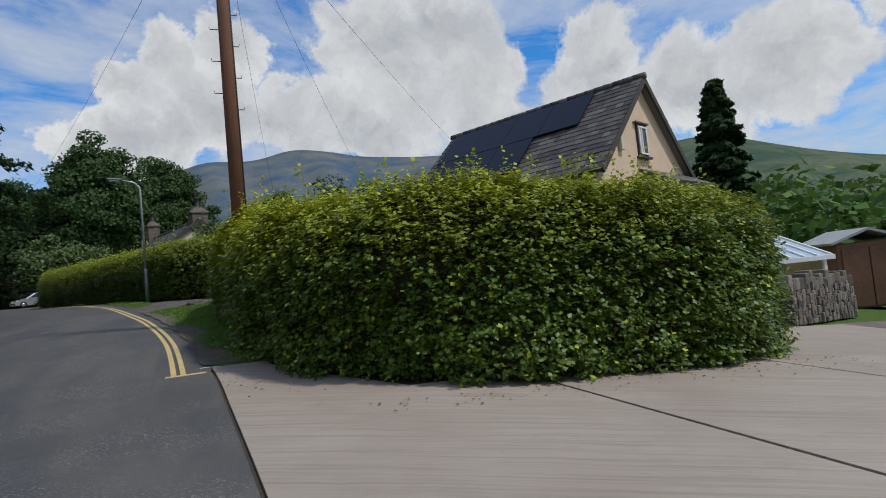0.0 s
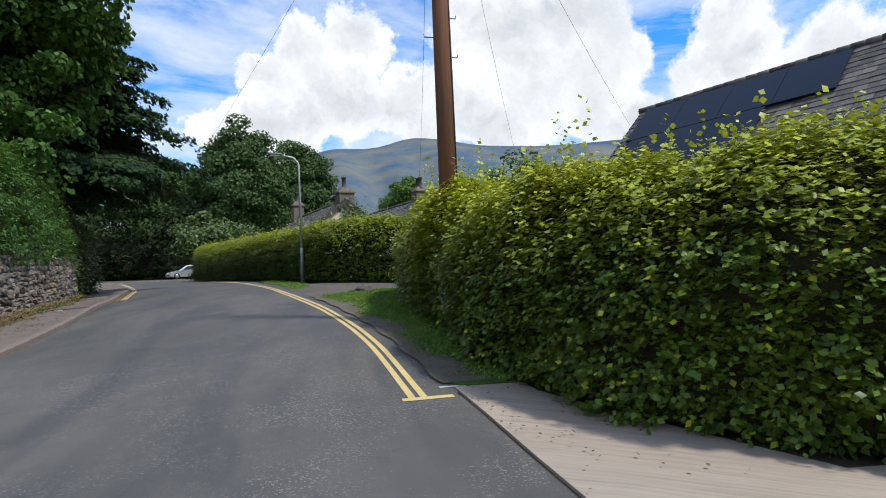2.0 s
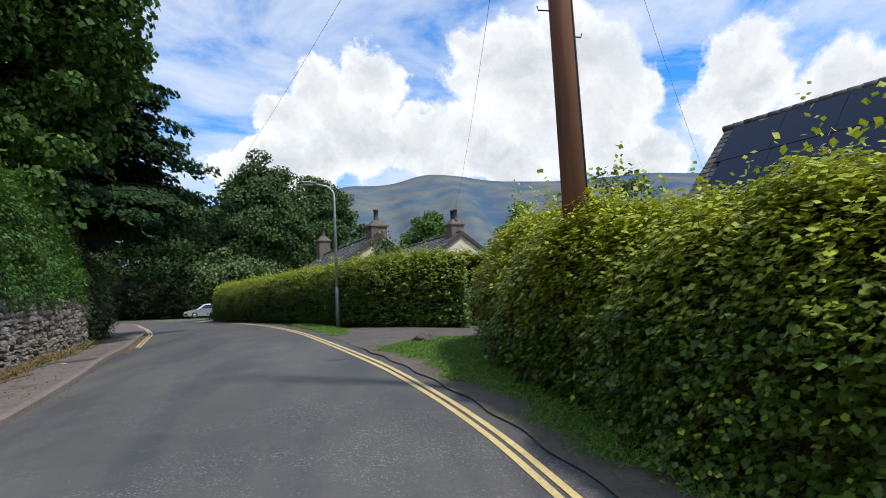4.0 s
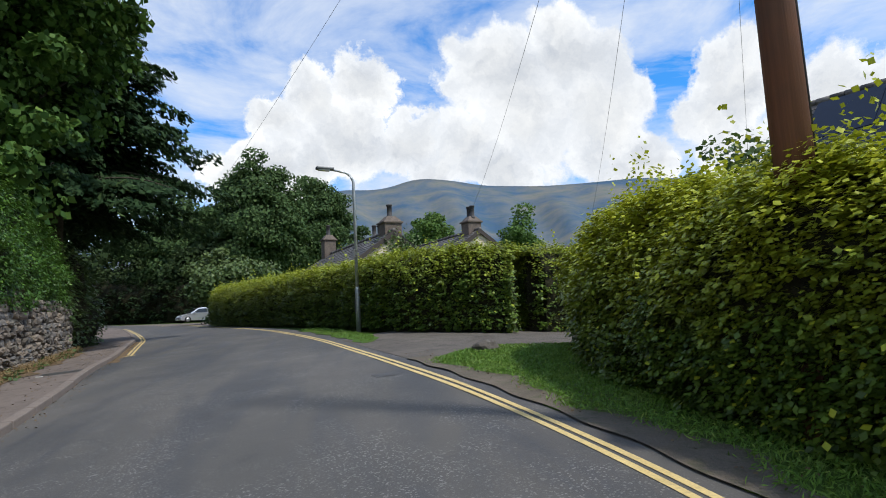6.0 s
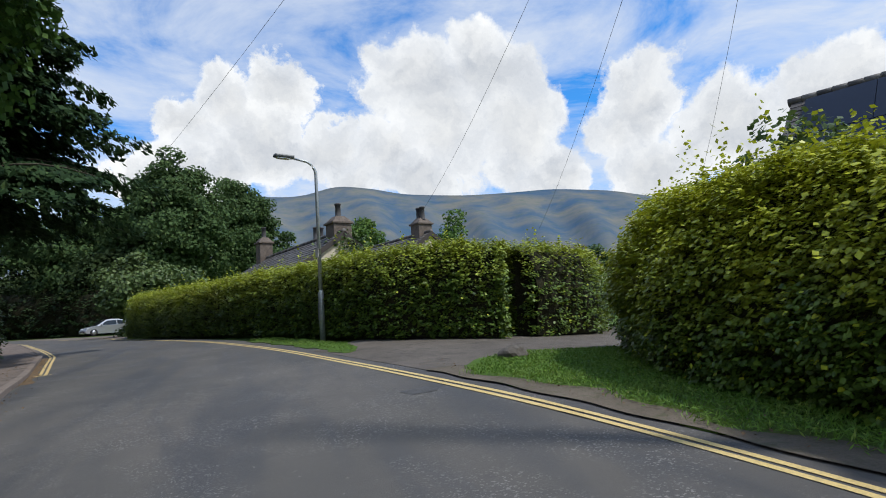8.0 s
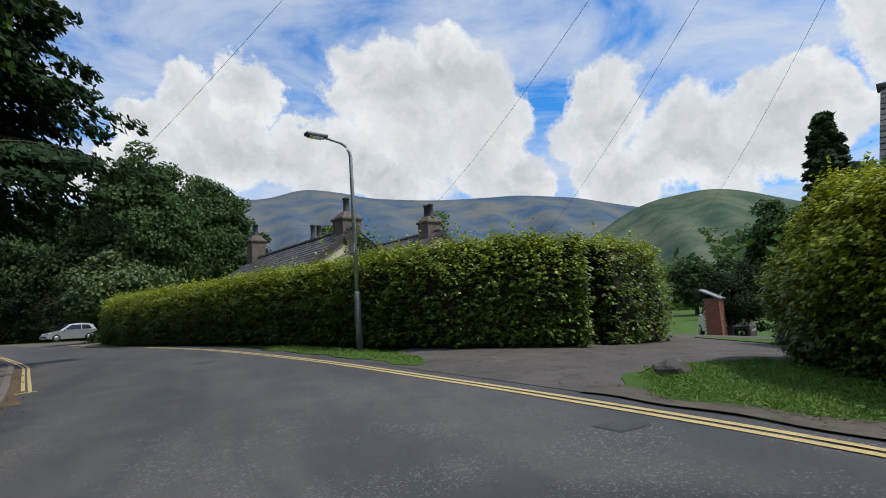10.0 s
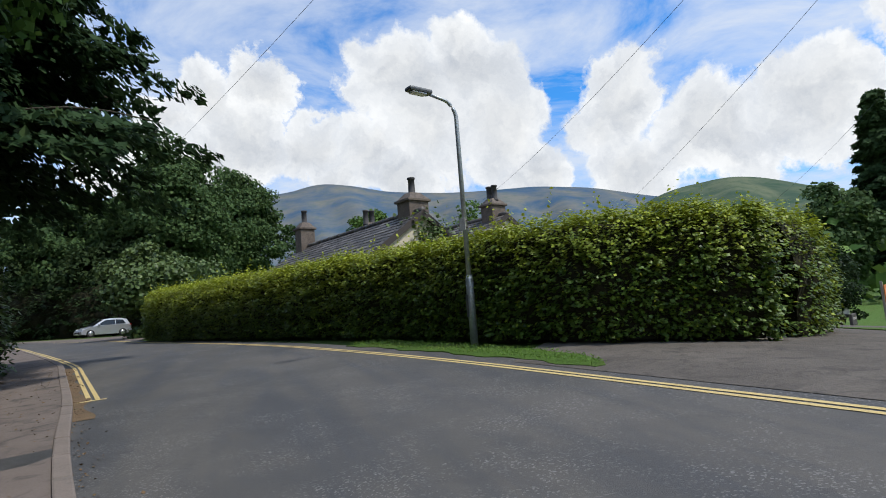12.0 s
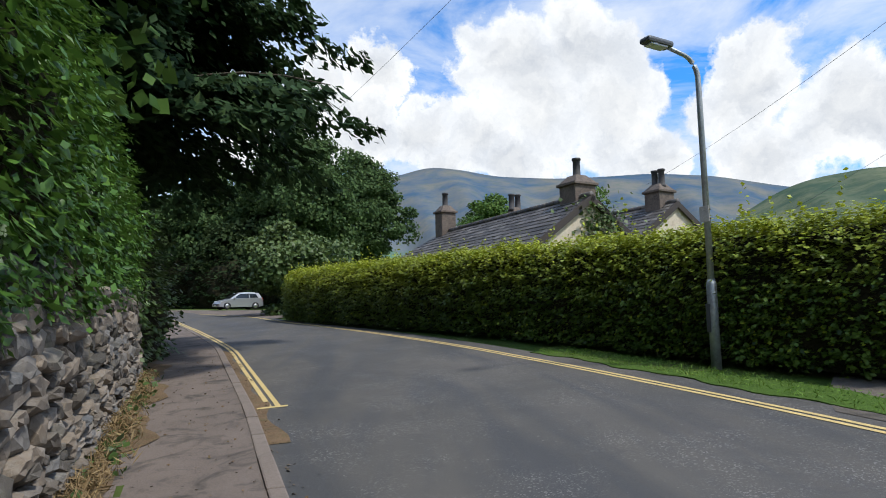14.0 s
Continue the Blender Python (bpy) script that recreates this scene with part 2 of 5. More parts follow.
def build_green_hill(g, bsdf, pos):
    patch, fine = g.noise(pos, 0.009, 5.0, 0.6, 0.4), g.noise(pos, 0.05, 5.0, 0.65)
    # greens dulled and darkened here to carry the haze over the hill
    c = g.mix(g.ramp(patch, (0.38, 0.0), (0.62, 1.0)), (0.058, 0.092, 0.066), (0.135, 0.152, 0.098))
    c = g.mix(g.math("MULTIPLY", g.ramp(fine, (0.5, 0.0), (0.68, 1.0)), 0.5), c, (0.045, 0.085, 0.045))
    g.put(bsdf.inputs["Base Color"], c)


def plain(name, colour, rough=0.5, metal=0.0, spec=0.5, vary=0.12, scale=6.0):
    def build(g, bsdf, pos):
        n = g.noise(pos, scale, 4.0, 0.6)
        g.put(bsdf.inputs["Base Color"], g.mix(n, tuple(v * (1 - vary) for v in colour), tuple(min(1, v * (1 + vary)) for v in colour)))
    return material(name, build, rough, metal, spec)


def build_car_paint(colour):
    def build(g, bsdf, pos):
        g.put(bsdf.inputs["Base Color"], g.mix(g.noise(pos, 3.0, 3.0), tuple(v * 0.95 for v in colour), colour))
        bsdf.inputs["Coat Weight"].default_value = 0.6
    return build


M = {
    "asphalt": material("asphalt", build_asphalt, 0.85),
    "concrete": material("brushed concrete", build_concrete, 0.88),
    "footpath": speckled("worn footpath tarmac", (0.115, 0.092, 0.078), (0.17, 0.135, 0.115), 70, 0.8, 0.88, 0.5, (0.9, (0.06, 0.052, 0.045))),
    "gravel": speckled("gravelly drive", (0.075, 0.064, 0.054), (0.135, 0.115, 0.097), 28, 0.9, 0.9, 0.9, (0.7, (0.05, 0.044, 0.037)), 0.03),
    "kerb": speckled("kerb stone", (0.135, 0.108, 0.090), (0.20, 0.162, 0.138), 60, 1.5, 0.85, 0.4, (0.5, (0.12, 0.105, 0.09))),
    "yellow": speckled("yellow road paint", (0.47, 0.345, 0.13), (0.58, 0.44, 0.19), 50, 3.0, 0.75, 0.4, (0.45, (0.30, 0.23, 0.13))),
    "white_paint": speckled("worn white paint", (0.42, 0.40, 0.36), (0.55, 0.53, 0.5), 50, 4.0, 0.75, 0.3, (0.5, (0.16, 0.15, 0.14))),
    "grass": material("grass", build_grass, 0.9, 0, 0.2),
    "blade": material("grass blades", build_leaf((0.07, 0.15, 0.015), (0.15, 0.28, 0.032), (0.24, 0.30, 0.06), -50, 60), 0.6),
    "dirt": speckled("roadside dirt", (0.085, 0.070, 0.052), (0.14, 0.115, 0.088), 45, 2.0, 0.95, 0.8, (0.55, (0.055, 0.065, 0.022)), 0.02),
    "straw": material("dry straw", build_leaf((0.16, 0.105, 0.05), (0.34, 0.24, 0.12), (0.36, 0.27, 0.13), -50, 60), 0.8),
    "litter": speckled("dry leaf litter", (0.085, 0.055, 0.032), (0.17, 0.11, 0.06), 40, 2.2, 0.9, 0.8, (0.4, (0.06, 0.08, 0.025)), 0.02),
    "soil": speckled("soil", (0.035, 0.026, 0.018), (0.07, 0.052, 0.035), 30, 1.5, 0.95, 0.8, deep=0.03),
    # near-black: twig colour with the shade inside a hedge painted in
    "twig": speckled("twigs in shade", (0.012, 0.014, 0.007), (0.035, 0.032, 0.018), 25, 2.0, 0.95, 0.8, deep=0.04, spec=0.1),
    "bark": speckled("bark", (0.045, 0.036, 0.028), (0.10, 0.082, 0.065), 18, 1.5, 0.95, 0.9, deep=0.04),
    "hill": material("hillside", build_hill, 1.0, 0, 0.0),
    "hill_green": material("green hillside", build_green_hill, 1.0, 0, 0.0),
    "pole": material("creosoted pole", build_wood_pole, 0.75),
    "slate": material("slate", build_slate, 0.62, 0, 0.4),
    "stone": material("field stone", build_stones, 0.85),
    # joint colour darkened to hold the shadow between the stones
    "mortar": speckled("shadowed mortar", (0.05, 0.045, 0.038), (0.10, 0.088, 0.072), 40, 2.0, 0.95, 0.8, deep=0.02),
    "chimney": speckled("sooty stone", (0.075, 0.058, 0.048), (0.17, 0.135, 0.11), 30, 2.5, 0.9, 0.6, (0.5, (0.04, 0.036, 0.032))),
    "pot": speckled("dark clay pot", (0.028, 0.027, 0.03), (0.065, 0.06, 0.058), 30, 3.0, 0.7, 0.4),
    "pale": speckled("pale cement", (0.40, 0.38, 0.35), (0.55, 0.52, 0.48), 40, 2.0, 0.85, 0.4, (0.4, (0.25, 0.22, 0.18))),
    "render": speckled("peach render", (0.56, 0.41, 0.29), (0.64, 0.48, 0.35), 80, 0.7, 0.9, 0.35, (0.25, (0.46, 0.34, 0.25))),
    "cream": speckled("cream render", (0.50, 0.42, 0.32), (0.60, 0.52, 0.41), 60, 1.2, 0.9, 0.35, (0.4, (0.38, 0.27, 0.18))),
    "barge": plain("dark painted timber", (0.045, 0.033, 0.027), 0.6),
    "panel": plain("solar panel", (0.010, 0.015, 0.030), 0.4, 0, 0.12, 0.2),
    "rail": plain("black anodised edge", (0.012, 0.012, 0.014), 0.4, 0.6),
    "white": plain("white upvc", (0.75, 0.75, 0.73), 0.4),
    "galv": speckled("galvanised steel", (0.30, 0.32, 0.33), (0.42, 0.44, 0.45), 25, 3.0, 0.5, 0.2, (0.5, (0.24, 0.23, 0.21)), metal=0.65),
    "lampgrey": plain("grey lamp housing", (0.10, 0.105, 0.11), 0.45, 0.3),
    "steel": plain("rusty steel", (0.11, 0.085, 0.07), 0.6, 0.6),
    "wire": plain("black cable", (0.02, 0.02, 0.022), 0.6),
    "tyre": plain("rubber", (0.018, 0.018, 0.019), 0.85),
    "alloy": plain("alloy", (0.45, 0.46, 0.47), 0.35, 0.8),
    "silver": material("silver paint", build_car_paint((0.52, 0.53, 0.56)), 0.32, 0.55),
    "carwhite": material("white paint", build_car_paint((0.70, 0.70, 0.71)), 0.3, 0.1),
    "darkglass": plain("tinted glass", (0.015, 0.018, 0.02), 0.08, 0, 0.6),
    "trimblack": plain("black plastic", (0.02, 0.02, 0.021), 0.6),
    "red": plain("red lens", (0.35, 0.02, 0.015), 0.2),
    "lens": plain("clear lens", (0.6, 0.6, 0.6), 0.15),
    "plate": plain("yellow plate", (0.62, 0.42, 0.05), 0.5),
    "brick": speckled("red brick", (0.19, 0.075, 0.045), (0.29, 0.125, 0.075), 40, 5.0, 0.9, 0.6),
    "shed": speckled("brown shed boards", (0.105, 0.052, 0.030), (0.16, 0.082, 0.048), 20, 2.0, 0.75, 0.4),
    "greyroof": speckled("grey felt roof", (0.26, 0.27, 0.27), (0.34, 0.35, 0.35), 40, 2.0, 0.85, 0.3),
    "orange": plain("orange board", (0.62, 0.20, 0.06), 0.6),
    "timber": speckled("weathered timber", (0.19, 0.165, 0.14), (0.30, 0.26, 0.22), 18, 2.0, 0.85, 0.6),
    "polycarb": plain("bluish translucent sheet", (0.42, 0.50, 0.58), 0.25, 0, 0.5, 0.15),
    "bin": plain("dark green bin", (0.02, 0.035, 0.022), 0.5),
    "iron": speckled("cast iron cover", (0.05, 0.048, 0.045), (0.10, 0.095, 0.09), 40, 3.0, 0.6, 0.6, metal=0.5),
}
LEAF = {
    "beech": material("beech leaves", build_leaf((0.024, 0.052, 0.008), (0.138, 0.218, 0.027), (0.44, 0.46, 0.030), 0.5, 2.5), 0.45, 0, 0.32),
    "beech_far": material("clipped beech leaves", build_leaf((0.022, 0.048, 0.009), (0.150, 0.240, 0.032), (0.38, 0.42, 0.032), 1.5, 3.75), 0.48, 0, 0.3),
    "laurel": material("laurel leaves", build_leaf((0.028, 0.072, 0.012), (0.090, 0.190, 0.030), (0.15, 0.26, 0.04), 0, 9), 0.38, 0, 0.3),
    "sycamore": material("sycamore leaves", build_leaf((0.030, 0.072, 0.015), (0.100, 0.185, 0.036), (0.16, 0.24, 0.05), 0, 24), 0.6, 0, 0.15),
    "yew": material("dark conifer needles", build_leaf((0.013, 0.032, 0.012), (0.042, 0.080, 0.030), (0.07, 0.11, 0.04), 0, 26), 0.65, 0, 0.1),
    "ash": material("grey-green leaves", build_leaf((0.034, 0.064, 0.022), (0.085, 0.140, 0.046), (0.12, 0.17, 0.06), 0, 40), 0.65, 0, 0.12),
    "bush": material("light shrub leaves", build_leaf((0.045, 0.080, 0.020), (0.085, 0.140, 0.038), (0.15, 0.20, 0.06), 0, 9), 0.5),
    # leaf tones cut down to stand in for shade under dense canopy
    "ivy": material("ivy leaves darkened for shade", build_leaf((0.009, 0.021, 0.007), (0.024, 0.046, 0.014), (0.045, 0.07, 0.024), 0, 9), 0.6, 0, 0.12),
}
# ---- shape helpers ----
RNG = np.random.default_rng(7)


def mesh_object(name, verts, faces, mat, parent=None, label="", smooth=False):
    me = bpy.data.meshes.new(name)
    me.from_pydata([tuple(v) for v in verts], [], [tuple(int(i) for i in f) for f in faces])
    me.materials.append(mat)
    if smooth:
        me.polygons.foreach_set("use_smooth", [True] * len(me.polygons))
    ob = new(name, me)
    ob.parent = parent
    return tagged(ob, label)


def part(name, bm, mat, parent=None, label="", smooth=False):
    """Links a bmesh as one mesh object."""
    me = bpy.data.meshes.new(name)
    bmesh.ops.recalc_face_normals(bm, faces=bm.faces)
    bm.to_mesh(me)
    bm.free()
    me.materials.append(mat)
    if smooth:
        me.polygons.foreach_set("use_smooth", [True] * len(me.polygons))
    ob = new(name, me)
    ob.parent = parent
    return tagged(ob, label)


def thing(name, at, label, category, turn=0.0, group="", kind=""):
    ob = new(name)
    ob.matrix_basis = pose(*at, 0, 0, turn)
    return tagged(ob, label, category, group, kind)


def box(bm, size, centre, turn=0.0, tilt=0.0, bevel=0.0):
    """Adds a box, bevelled when asked."""
    made = bmesh.ops.create_cube(bm, size=1.0)["verts"]
    m = Matrix.Translation(centre) @ Euler((radians(tilt), 0, radians(turn))).to_matrix().to_4x4() @ Matrix.Diagonal((*size, 1))
    bmesh.ops.transform(bm, matrix=m, verts=made)
    if bevel:
        edges = list({e for v in made for e in v.link_edges})
        bmesh.ops.bevel(bm, geom=edges, offset=bevel, segments=2, affect="EDGES", profile=0.6)
    return bm


def block(name, size, centre, mat, parent=None, label="", turn=0.0, tilt=0.0, bevel=0.01):
    return part(name, box(bmesh.new(), size, centre, turn, tilt, bevel), mat, parent, label)


def tube(name, points, radii, mat, parent=None, label="", sides=8):
    """A tapered tube along points."""
    pts = [Vector(p) for p in points]
    verts, faces = [], []
    for i, p in enumerate(pts):
        d = (pts[min(i + 1, len(pts) - 1)] - pts[max(i - 1, 0)]).normalized()
        u = d.orthogonal().normalized()
        w = d.cross(u)
        for k in range(sides):
            a = 2 * math.pi * k / sides
            verts.append(p + (u * math.cos(a) + w * math.sin(a)) * radii[i])
    for i in range(len(pts) - 1):
        for k in range(sides):
            a, b = i * sides + k, i * sides + (k + 1) % sides
            faces.append((a, b, b + sides, a + sides))
    faces.append(tuple(range(sides))[::-1])
    faces.append(tuple(range((len(pts) - 1) * sides, len(pts) * sides)))
    return mesh_object(name, verts, faces, mat, parent, label, True)


def leaves(name, places, outs, size, mat, parent=None, up=0.6, jitter=0.55, droop=0.0, slim=0.5):
    """Many folded leaves as one mesh: places and outward directions, n x 3."""
    n = len(places)
    outs = outs / (np.linalg.norm(outs, axis=1, keepdims=True) + 1e-9)
    face = outs * 0.6 + np.array([0, 0, up]) + RNG.normal(0, jitter, (n, 3))
    face /= np.linalg.norm(face, axis=1, keepdims=True)
    run = outs * 0.8 + RNG.normal(0, 0.7, (n, 3)) - np.array([0, 0, droop])
    run -= face * np.sum(run * face, axis=1, keepdims=True)
    run /= np.linalg.norm(run, axis=1, keepdims=True) + 1e-9
    side = np.cross(face, run)
    s = size * RNG.uniform(0.65, 1.3, (n, 1))
    base, tip = places - run * s * 0.5, places + run * s * 0.5 - face * s * 0.12
    mid = places - run * s * 0.05
    left, right = mid + side * s * slim - face * s * 0.10, mid - side * s * slim - face * s * 0.10
    verts = np.stack([base, right, tip, left], 1).reshape(-1, 3)
    k = np.arange(n)[:, None] * 4
    tri = np.concatenate([k + np.array([[0, 1, 2]]), k + np.array([[0, 2, 3]])], 1).reshape(-1)
    me = bpy.data.meshes.new(name)
    me.vertices.add(len(verts))
    me.vertices.foreach_set("co", verts.ravel())
    me.loops.add(len(tri))
    me.loops.foreach_set("vertex_index", tri)
    me.polygons.add(2 * n)
    me.polygons.foreach_set("loop_start", np.arange(2 * n) * 3)
    me.update(calc_edges=True)
    me.materials.append(mat)
    ob = new(name, me)
    ob.parent = parent
    ob["kind"] = "stuff"
    return ob


def waves(p, scale, seed=0.0):
    """Cheap smooth noise of n x 3 places, about -1 to 1."""
    q = p * scale + seed
    return (np.sin(q[:, 0] * 1.7 + 1.3 * np.sin(q[:, 1] * 1.1 + q[:, 2])) + np.sin(q[:, 1] * 1.9 + 1.7 * np.sin(q[:, 2] * 1.3 + 0.7 * q[:, 0]))
            + np.sin(q[:, 2] * 2.3 + 1.1 * np.sin(q[:, 0] * 1.5 - q[:, 1]))) / 3


# ---- ground ----
RISE_Y = (-60, -10, 0, 8.8, 10.5, 12, 15, 18, 21, 24, 27, 31, 36, 42, 50, 60, 71, 85, 140)
RISE_Z = (-1.5, -0.35, -0.12, 0.2, 0.41, 0.6, 0.865, 1.09, 1.24, 1.40, 1.56, 1.79, 1.96, 2.17, 2.3, 2.55, 2.85, 3.3, 5.0)
FALL_Y, FALL_Z = (8, 10, 12, 15, 18, 21, 24, 27, 31, 36, 42, 50, 70), (-0.01, 0.015, 0.045, 0.062, 0.062, 0.053, 0.056, 0.059, 0.058, 0.048, 0.045, 0.018, 0.02)


def ground_z(x, y):
    """The lie of the land: it climbs along the road and falls off to the east."""
    x, y = np.asarray(x, float), np.asarray(y, float)
    h = sum(np.interp(y + d, RISE_Y, RISE_Z) for d in (-1.5, -0.75, 0, 0.75, 1.5)) / 5
    k = sum(np.interp(y + d, FALL_Y, FALL_Z) for d in (-1.5, 0, 1.5)) / 3
    west = np.minimum(np.maximum(x, -15) + 1, 0)
    east = np.clip(x, 0, 26)
    return h + west * k - 0.095 * east * east / (east + 4.0)


def gz(x, y):
    return float(ground_z(x, y))


def sheet(name, west, east, ys, lift, mat, across=10, kind="structure", label="", skirt=0.0):
    """A strip of ground between two lines x = west(y) and x = east(y)."""
    verts, faces = [], []
    n = across + 1
    for y in ys:
        for i in range(n):
            x = west(y) + (east(y) - west(y)) * i / across
            verts.append((x, y, gz(x, y) + lift))
    for j in range(len(ys) - 1):
        for i in range(across):
            a = j * n + i
            faces.append((a, a + 1, a + n + 1, a + n))
    if skirt:
        rim = [*range(n), *[j * n + n - 1 for j in range(1, len(ys))], *[(len(ys) - 1) * n + i for i in range(n - 2, -1, -1)], *[j * n for j in range(len(ys) - 2, 0, -1)]]
        first = len(verts)
        verts += [(verts[i][0], verts[i][1], verts[i][2] - skirt) for i in rim]
        for k in range(len(rim)):
            k2 = (k + 1) % len(rim)
            faces.append((rim[k2], rim[k], first + k, first + k2))
    ob = mesh_object(name, verts, faces, mat, None, label, skirt == 0)
    return tagged(ob, label, "", "", kind)


def line(points):
    """x as a smooth function of y through (y, x) pairs."""
    ys, xs = [p[0] for p in points], [p[1] for p in points]
    return lambda y: float(sum(np.interp(y + d, ys, xs) for d in (-1, -0.5, 0, 0.5, 1)) / 5)


ROAD_LINE = line([(8, -0.15), (9, -0.20), (10.5, -0.27), (12, -0.41), (15, -0.91), (18, -1.51), (21, -2.05), (24, -2.60), (27, -3.28), (31, -4.40), (36, -5.90), (42, -7.95), (50, -10.90), (60, -15.20), (75, -23.00), (95, -34.00)])
ROAD_EAST = line([(-40, 0.50), (-12, 0.42), (4, 0.34), (8.9, 0.24), (10.5, 0.05), (12, -0.09), (15, -0.59), (18, -1.19), (21, -1.73), (24, -2.28), (27, -2.96), (31, -4.08), (36, -5.58), (42, -7.63), (50, -10.58), (60, -14.88), (75, -22.68), (95, -33.68)])
KERB = line([(-40, -4.60), (8, -5.10), (13.7, -5.83), (17, -6.33), (19, -6.65), (22, -7.34), (24, -7.72), (26, -8.08), (29, -8.75), (31, -9.20), (34, -9.85), (39, -11.35), (43, -12.60), (54, -16.60), (70, -24.50), (95, -38.00)])
WALL = line([(-40, -6.80), (8, -6.90), (14, -7.50), (19, -8.40), (22, -8.93), (25, -9.55), (28, -10.10), (31, -10.85), (36, -12.20), (42, -14.60), (52, -19.00), (70, -27.50), (95, -41.00)])


def steps(a, b, d):
    n = max(1, round((b - a) / d))
    return [a + (b - a) * i / n for i in range(n + 1)]


def build_ground():
    def spaced(knots):
        out = []
        for (a, d), (b, _) in zip(knots[:-1], knots[1:]):
            out += steps(a, b, d)[:-1]
        return out + [knots[-1][0]]
    xs = spaced([(-2600, 650), (-650, 120), (-60, 8), (-18, 0.7), (16, 1.5), (34, 9), (70, 90), (700, 600), (2600, 1)])
    ys = spaced([(-2600, 650), (-650, 120), (-60, 9), (-14, 0.7), (48, 1.4), (76, 8), (140, 90), (700, 600), (2600, 1)])
    verts, faces = [], []
    for y in ys:
        for x in xs:
            verts.append((x, y, gz(x, y) - 0.05 - 0.012 * max(0.0, math.hypot(x, y - 30) - 150)))
    n = len(xs)
    for j in range(len(ys) - 1):
        for i in range(n - 1):
            a = j * n + i
            faces.append((a, a + 1, a + n + 1, a + n))
    tagged(mesh_object("ground", verts, faces, M["grass"], smooth=True), "rough green ground falling away towards the valley", "", "", "structure")


build_ground()
sheet("road", KERB, lambda y: ROAD_EAST(y) + (0.22 if y > 9.4 else 0.0), steps(-30, 92, 0.6), 0.0, M["asphalt"], 14, label="dark grey worn asphalt road climbing round a bend")
sheet("footpath", WALL, lambda y: KERB(y) - 0.14, steps(-30, 60, 0.6), 0.10, M["footpath"], 6, label="worn brown tarmac footpath beside a stone wall")
sheet("litter_strip", lambda y: WALL(y) - 0.1, lambda y: WALL(y) + 0.38 + 0.16 * math.sin(y * 2.3) + 0.1 * math.sin(y * 5.1), steps(15, 34, 0.25), 0.112, M["litter"], 3, label="dry brown leaves and weeds along the wall foot")
sheet("gutter_litter", lambda y: KERB(y) + 0.0, lambda y: KERB(y) + 0.20 + 0.07 * math.sin(y * 3.1), steps(24.6, 34, 0.3), 0.006, M["litter"], 2, label="brown leaf litter in the gutter")


# concrete apron in bays, split by open joints
def build_apron():
    bays = [(0.37, 3.52, -8.0, 6.6), (3.57, 6.83, -8.0, 6.8), (6.87, 13.0, -8.0, 9.0)]
    for x0, x1, y0, y1 in bays:
        west = (lambda y, x0=x0: ROAD_EAST(y) + 0.035 if x0 < 1 else x0)
        tagged(sheet("apron", west, lambda y, x1=x1: x1, steps(y0, y1, 0.5), 0.012, M["concrete"], 8, skirt=0.05), "pale brushed concrete apron beside the hedge")
    sheet("apron", lambda y: ROAD_EAST(y) + 0.035, lambda y: 0.95 + 0.5 * max(0, 9.0 - y), steps(6.6, 9.25, 0.3), 0.012, M["concrete"], 6, skirt=0.05, label="pale brushed concrete apron beside the hedge")
    sheet("joint_bed", lambda y: ROAD_EAST(y), lambda y: 13.0, steps(-8, 9.0, 0.5), -0.012, M["soil"], 16, label="dark dirt in the concrete joints")
    sheet("yard", lambda y: 13.02, lambda y: 26.0, steps(-8, 9.2, 0.8), 0.004, M["footpath"], 8, label="patchy grey yard surface beyond the apron")


build_apron()
# paint on the road
def painted(name, centre, y0, y1, wide, mat, label):
    ob = sheet(name, lambda y: centre(y) - wide / 2, lambda y: centre(y) + wide / 2, steps(y0, y1, 0.35), 0.006, mat, 1, label=label)
    return ob


for shift in (-0.058, 0.058):
    painted("yellow_line", lambda y, s=shift: ROAD_LINE(y) + s, 9.02, 62, 0.068, M["yellow"], "worn double yellow line along the road edge")
    painted("yellow_line", lambda y, s=shift: KERB(y) + 0.29 + s, 26.55, 56, 0.068, M["yellow"], "worn double yellow line round the bend")
sheet("yellow_line", lambda y: ROAD_LINE(9) - 0.16, lambda y: ROAD_LINE(9) + 0.34, [8.93, 9.02], 0.007, M["yellow"], 4, label="yellow end bar closing the double line")
sheet("yellow_line", lambda y: KERB(26.55) + 0.08, lambda y: KERB(26.55) + 0.48, [26.46, 26.55], 0.007, M["yellow"], 4, label="yellow end bar closing the double line")
sheet("white_mark", lambda y: ROAD_LINE(9.3) + 0.28, lambda y: ROAD_LINE(9.3) + 0.55, [9.28, 9.33], 0.006, M["white_paint"], 2, label="short worn white paint mark")

# verges and drive
sheet("verge_dirt", lambda y: ROAD_EAST(y) - 0.05 + 0.03 * math.sin(y * 5), lambda y: ROAD_EAST(y) + 0.34 + 0.14 * math.sin(y * 2.1) + 0.08 * math.sin(y * 5.7) + 0.02 * max(0, 15 - y), steps(9.4, 18.3, 0.15), 0.02, M["dirt"], 4, label="bare brown dirt between road and grass verge")
sheet("verge_south", lambda y: ROAD_EAST(y) + 0.05 + 0.05 * math.sin(y * 3) + 0.03 * math.sin(y * 8.3) + 0.9 * max(0, y - 17.7), lambda y: 1.6 + 0.06 * (y - 9), steps(9.3, 18.9, 0.2), 0.014, M["grass"], 8, label="mown grass verge under the hedge", skirt=0.03)
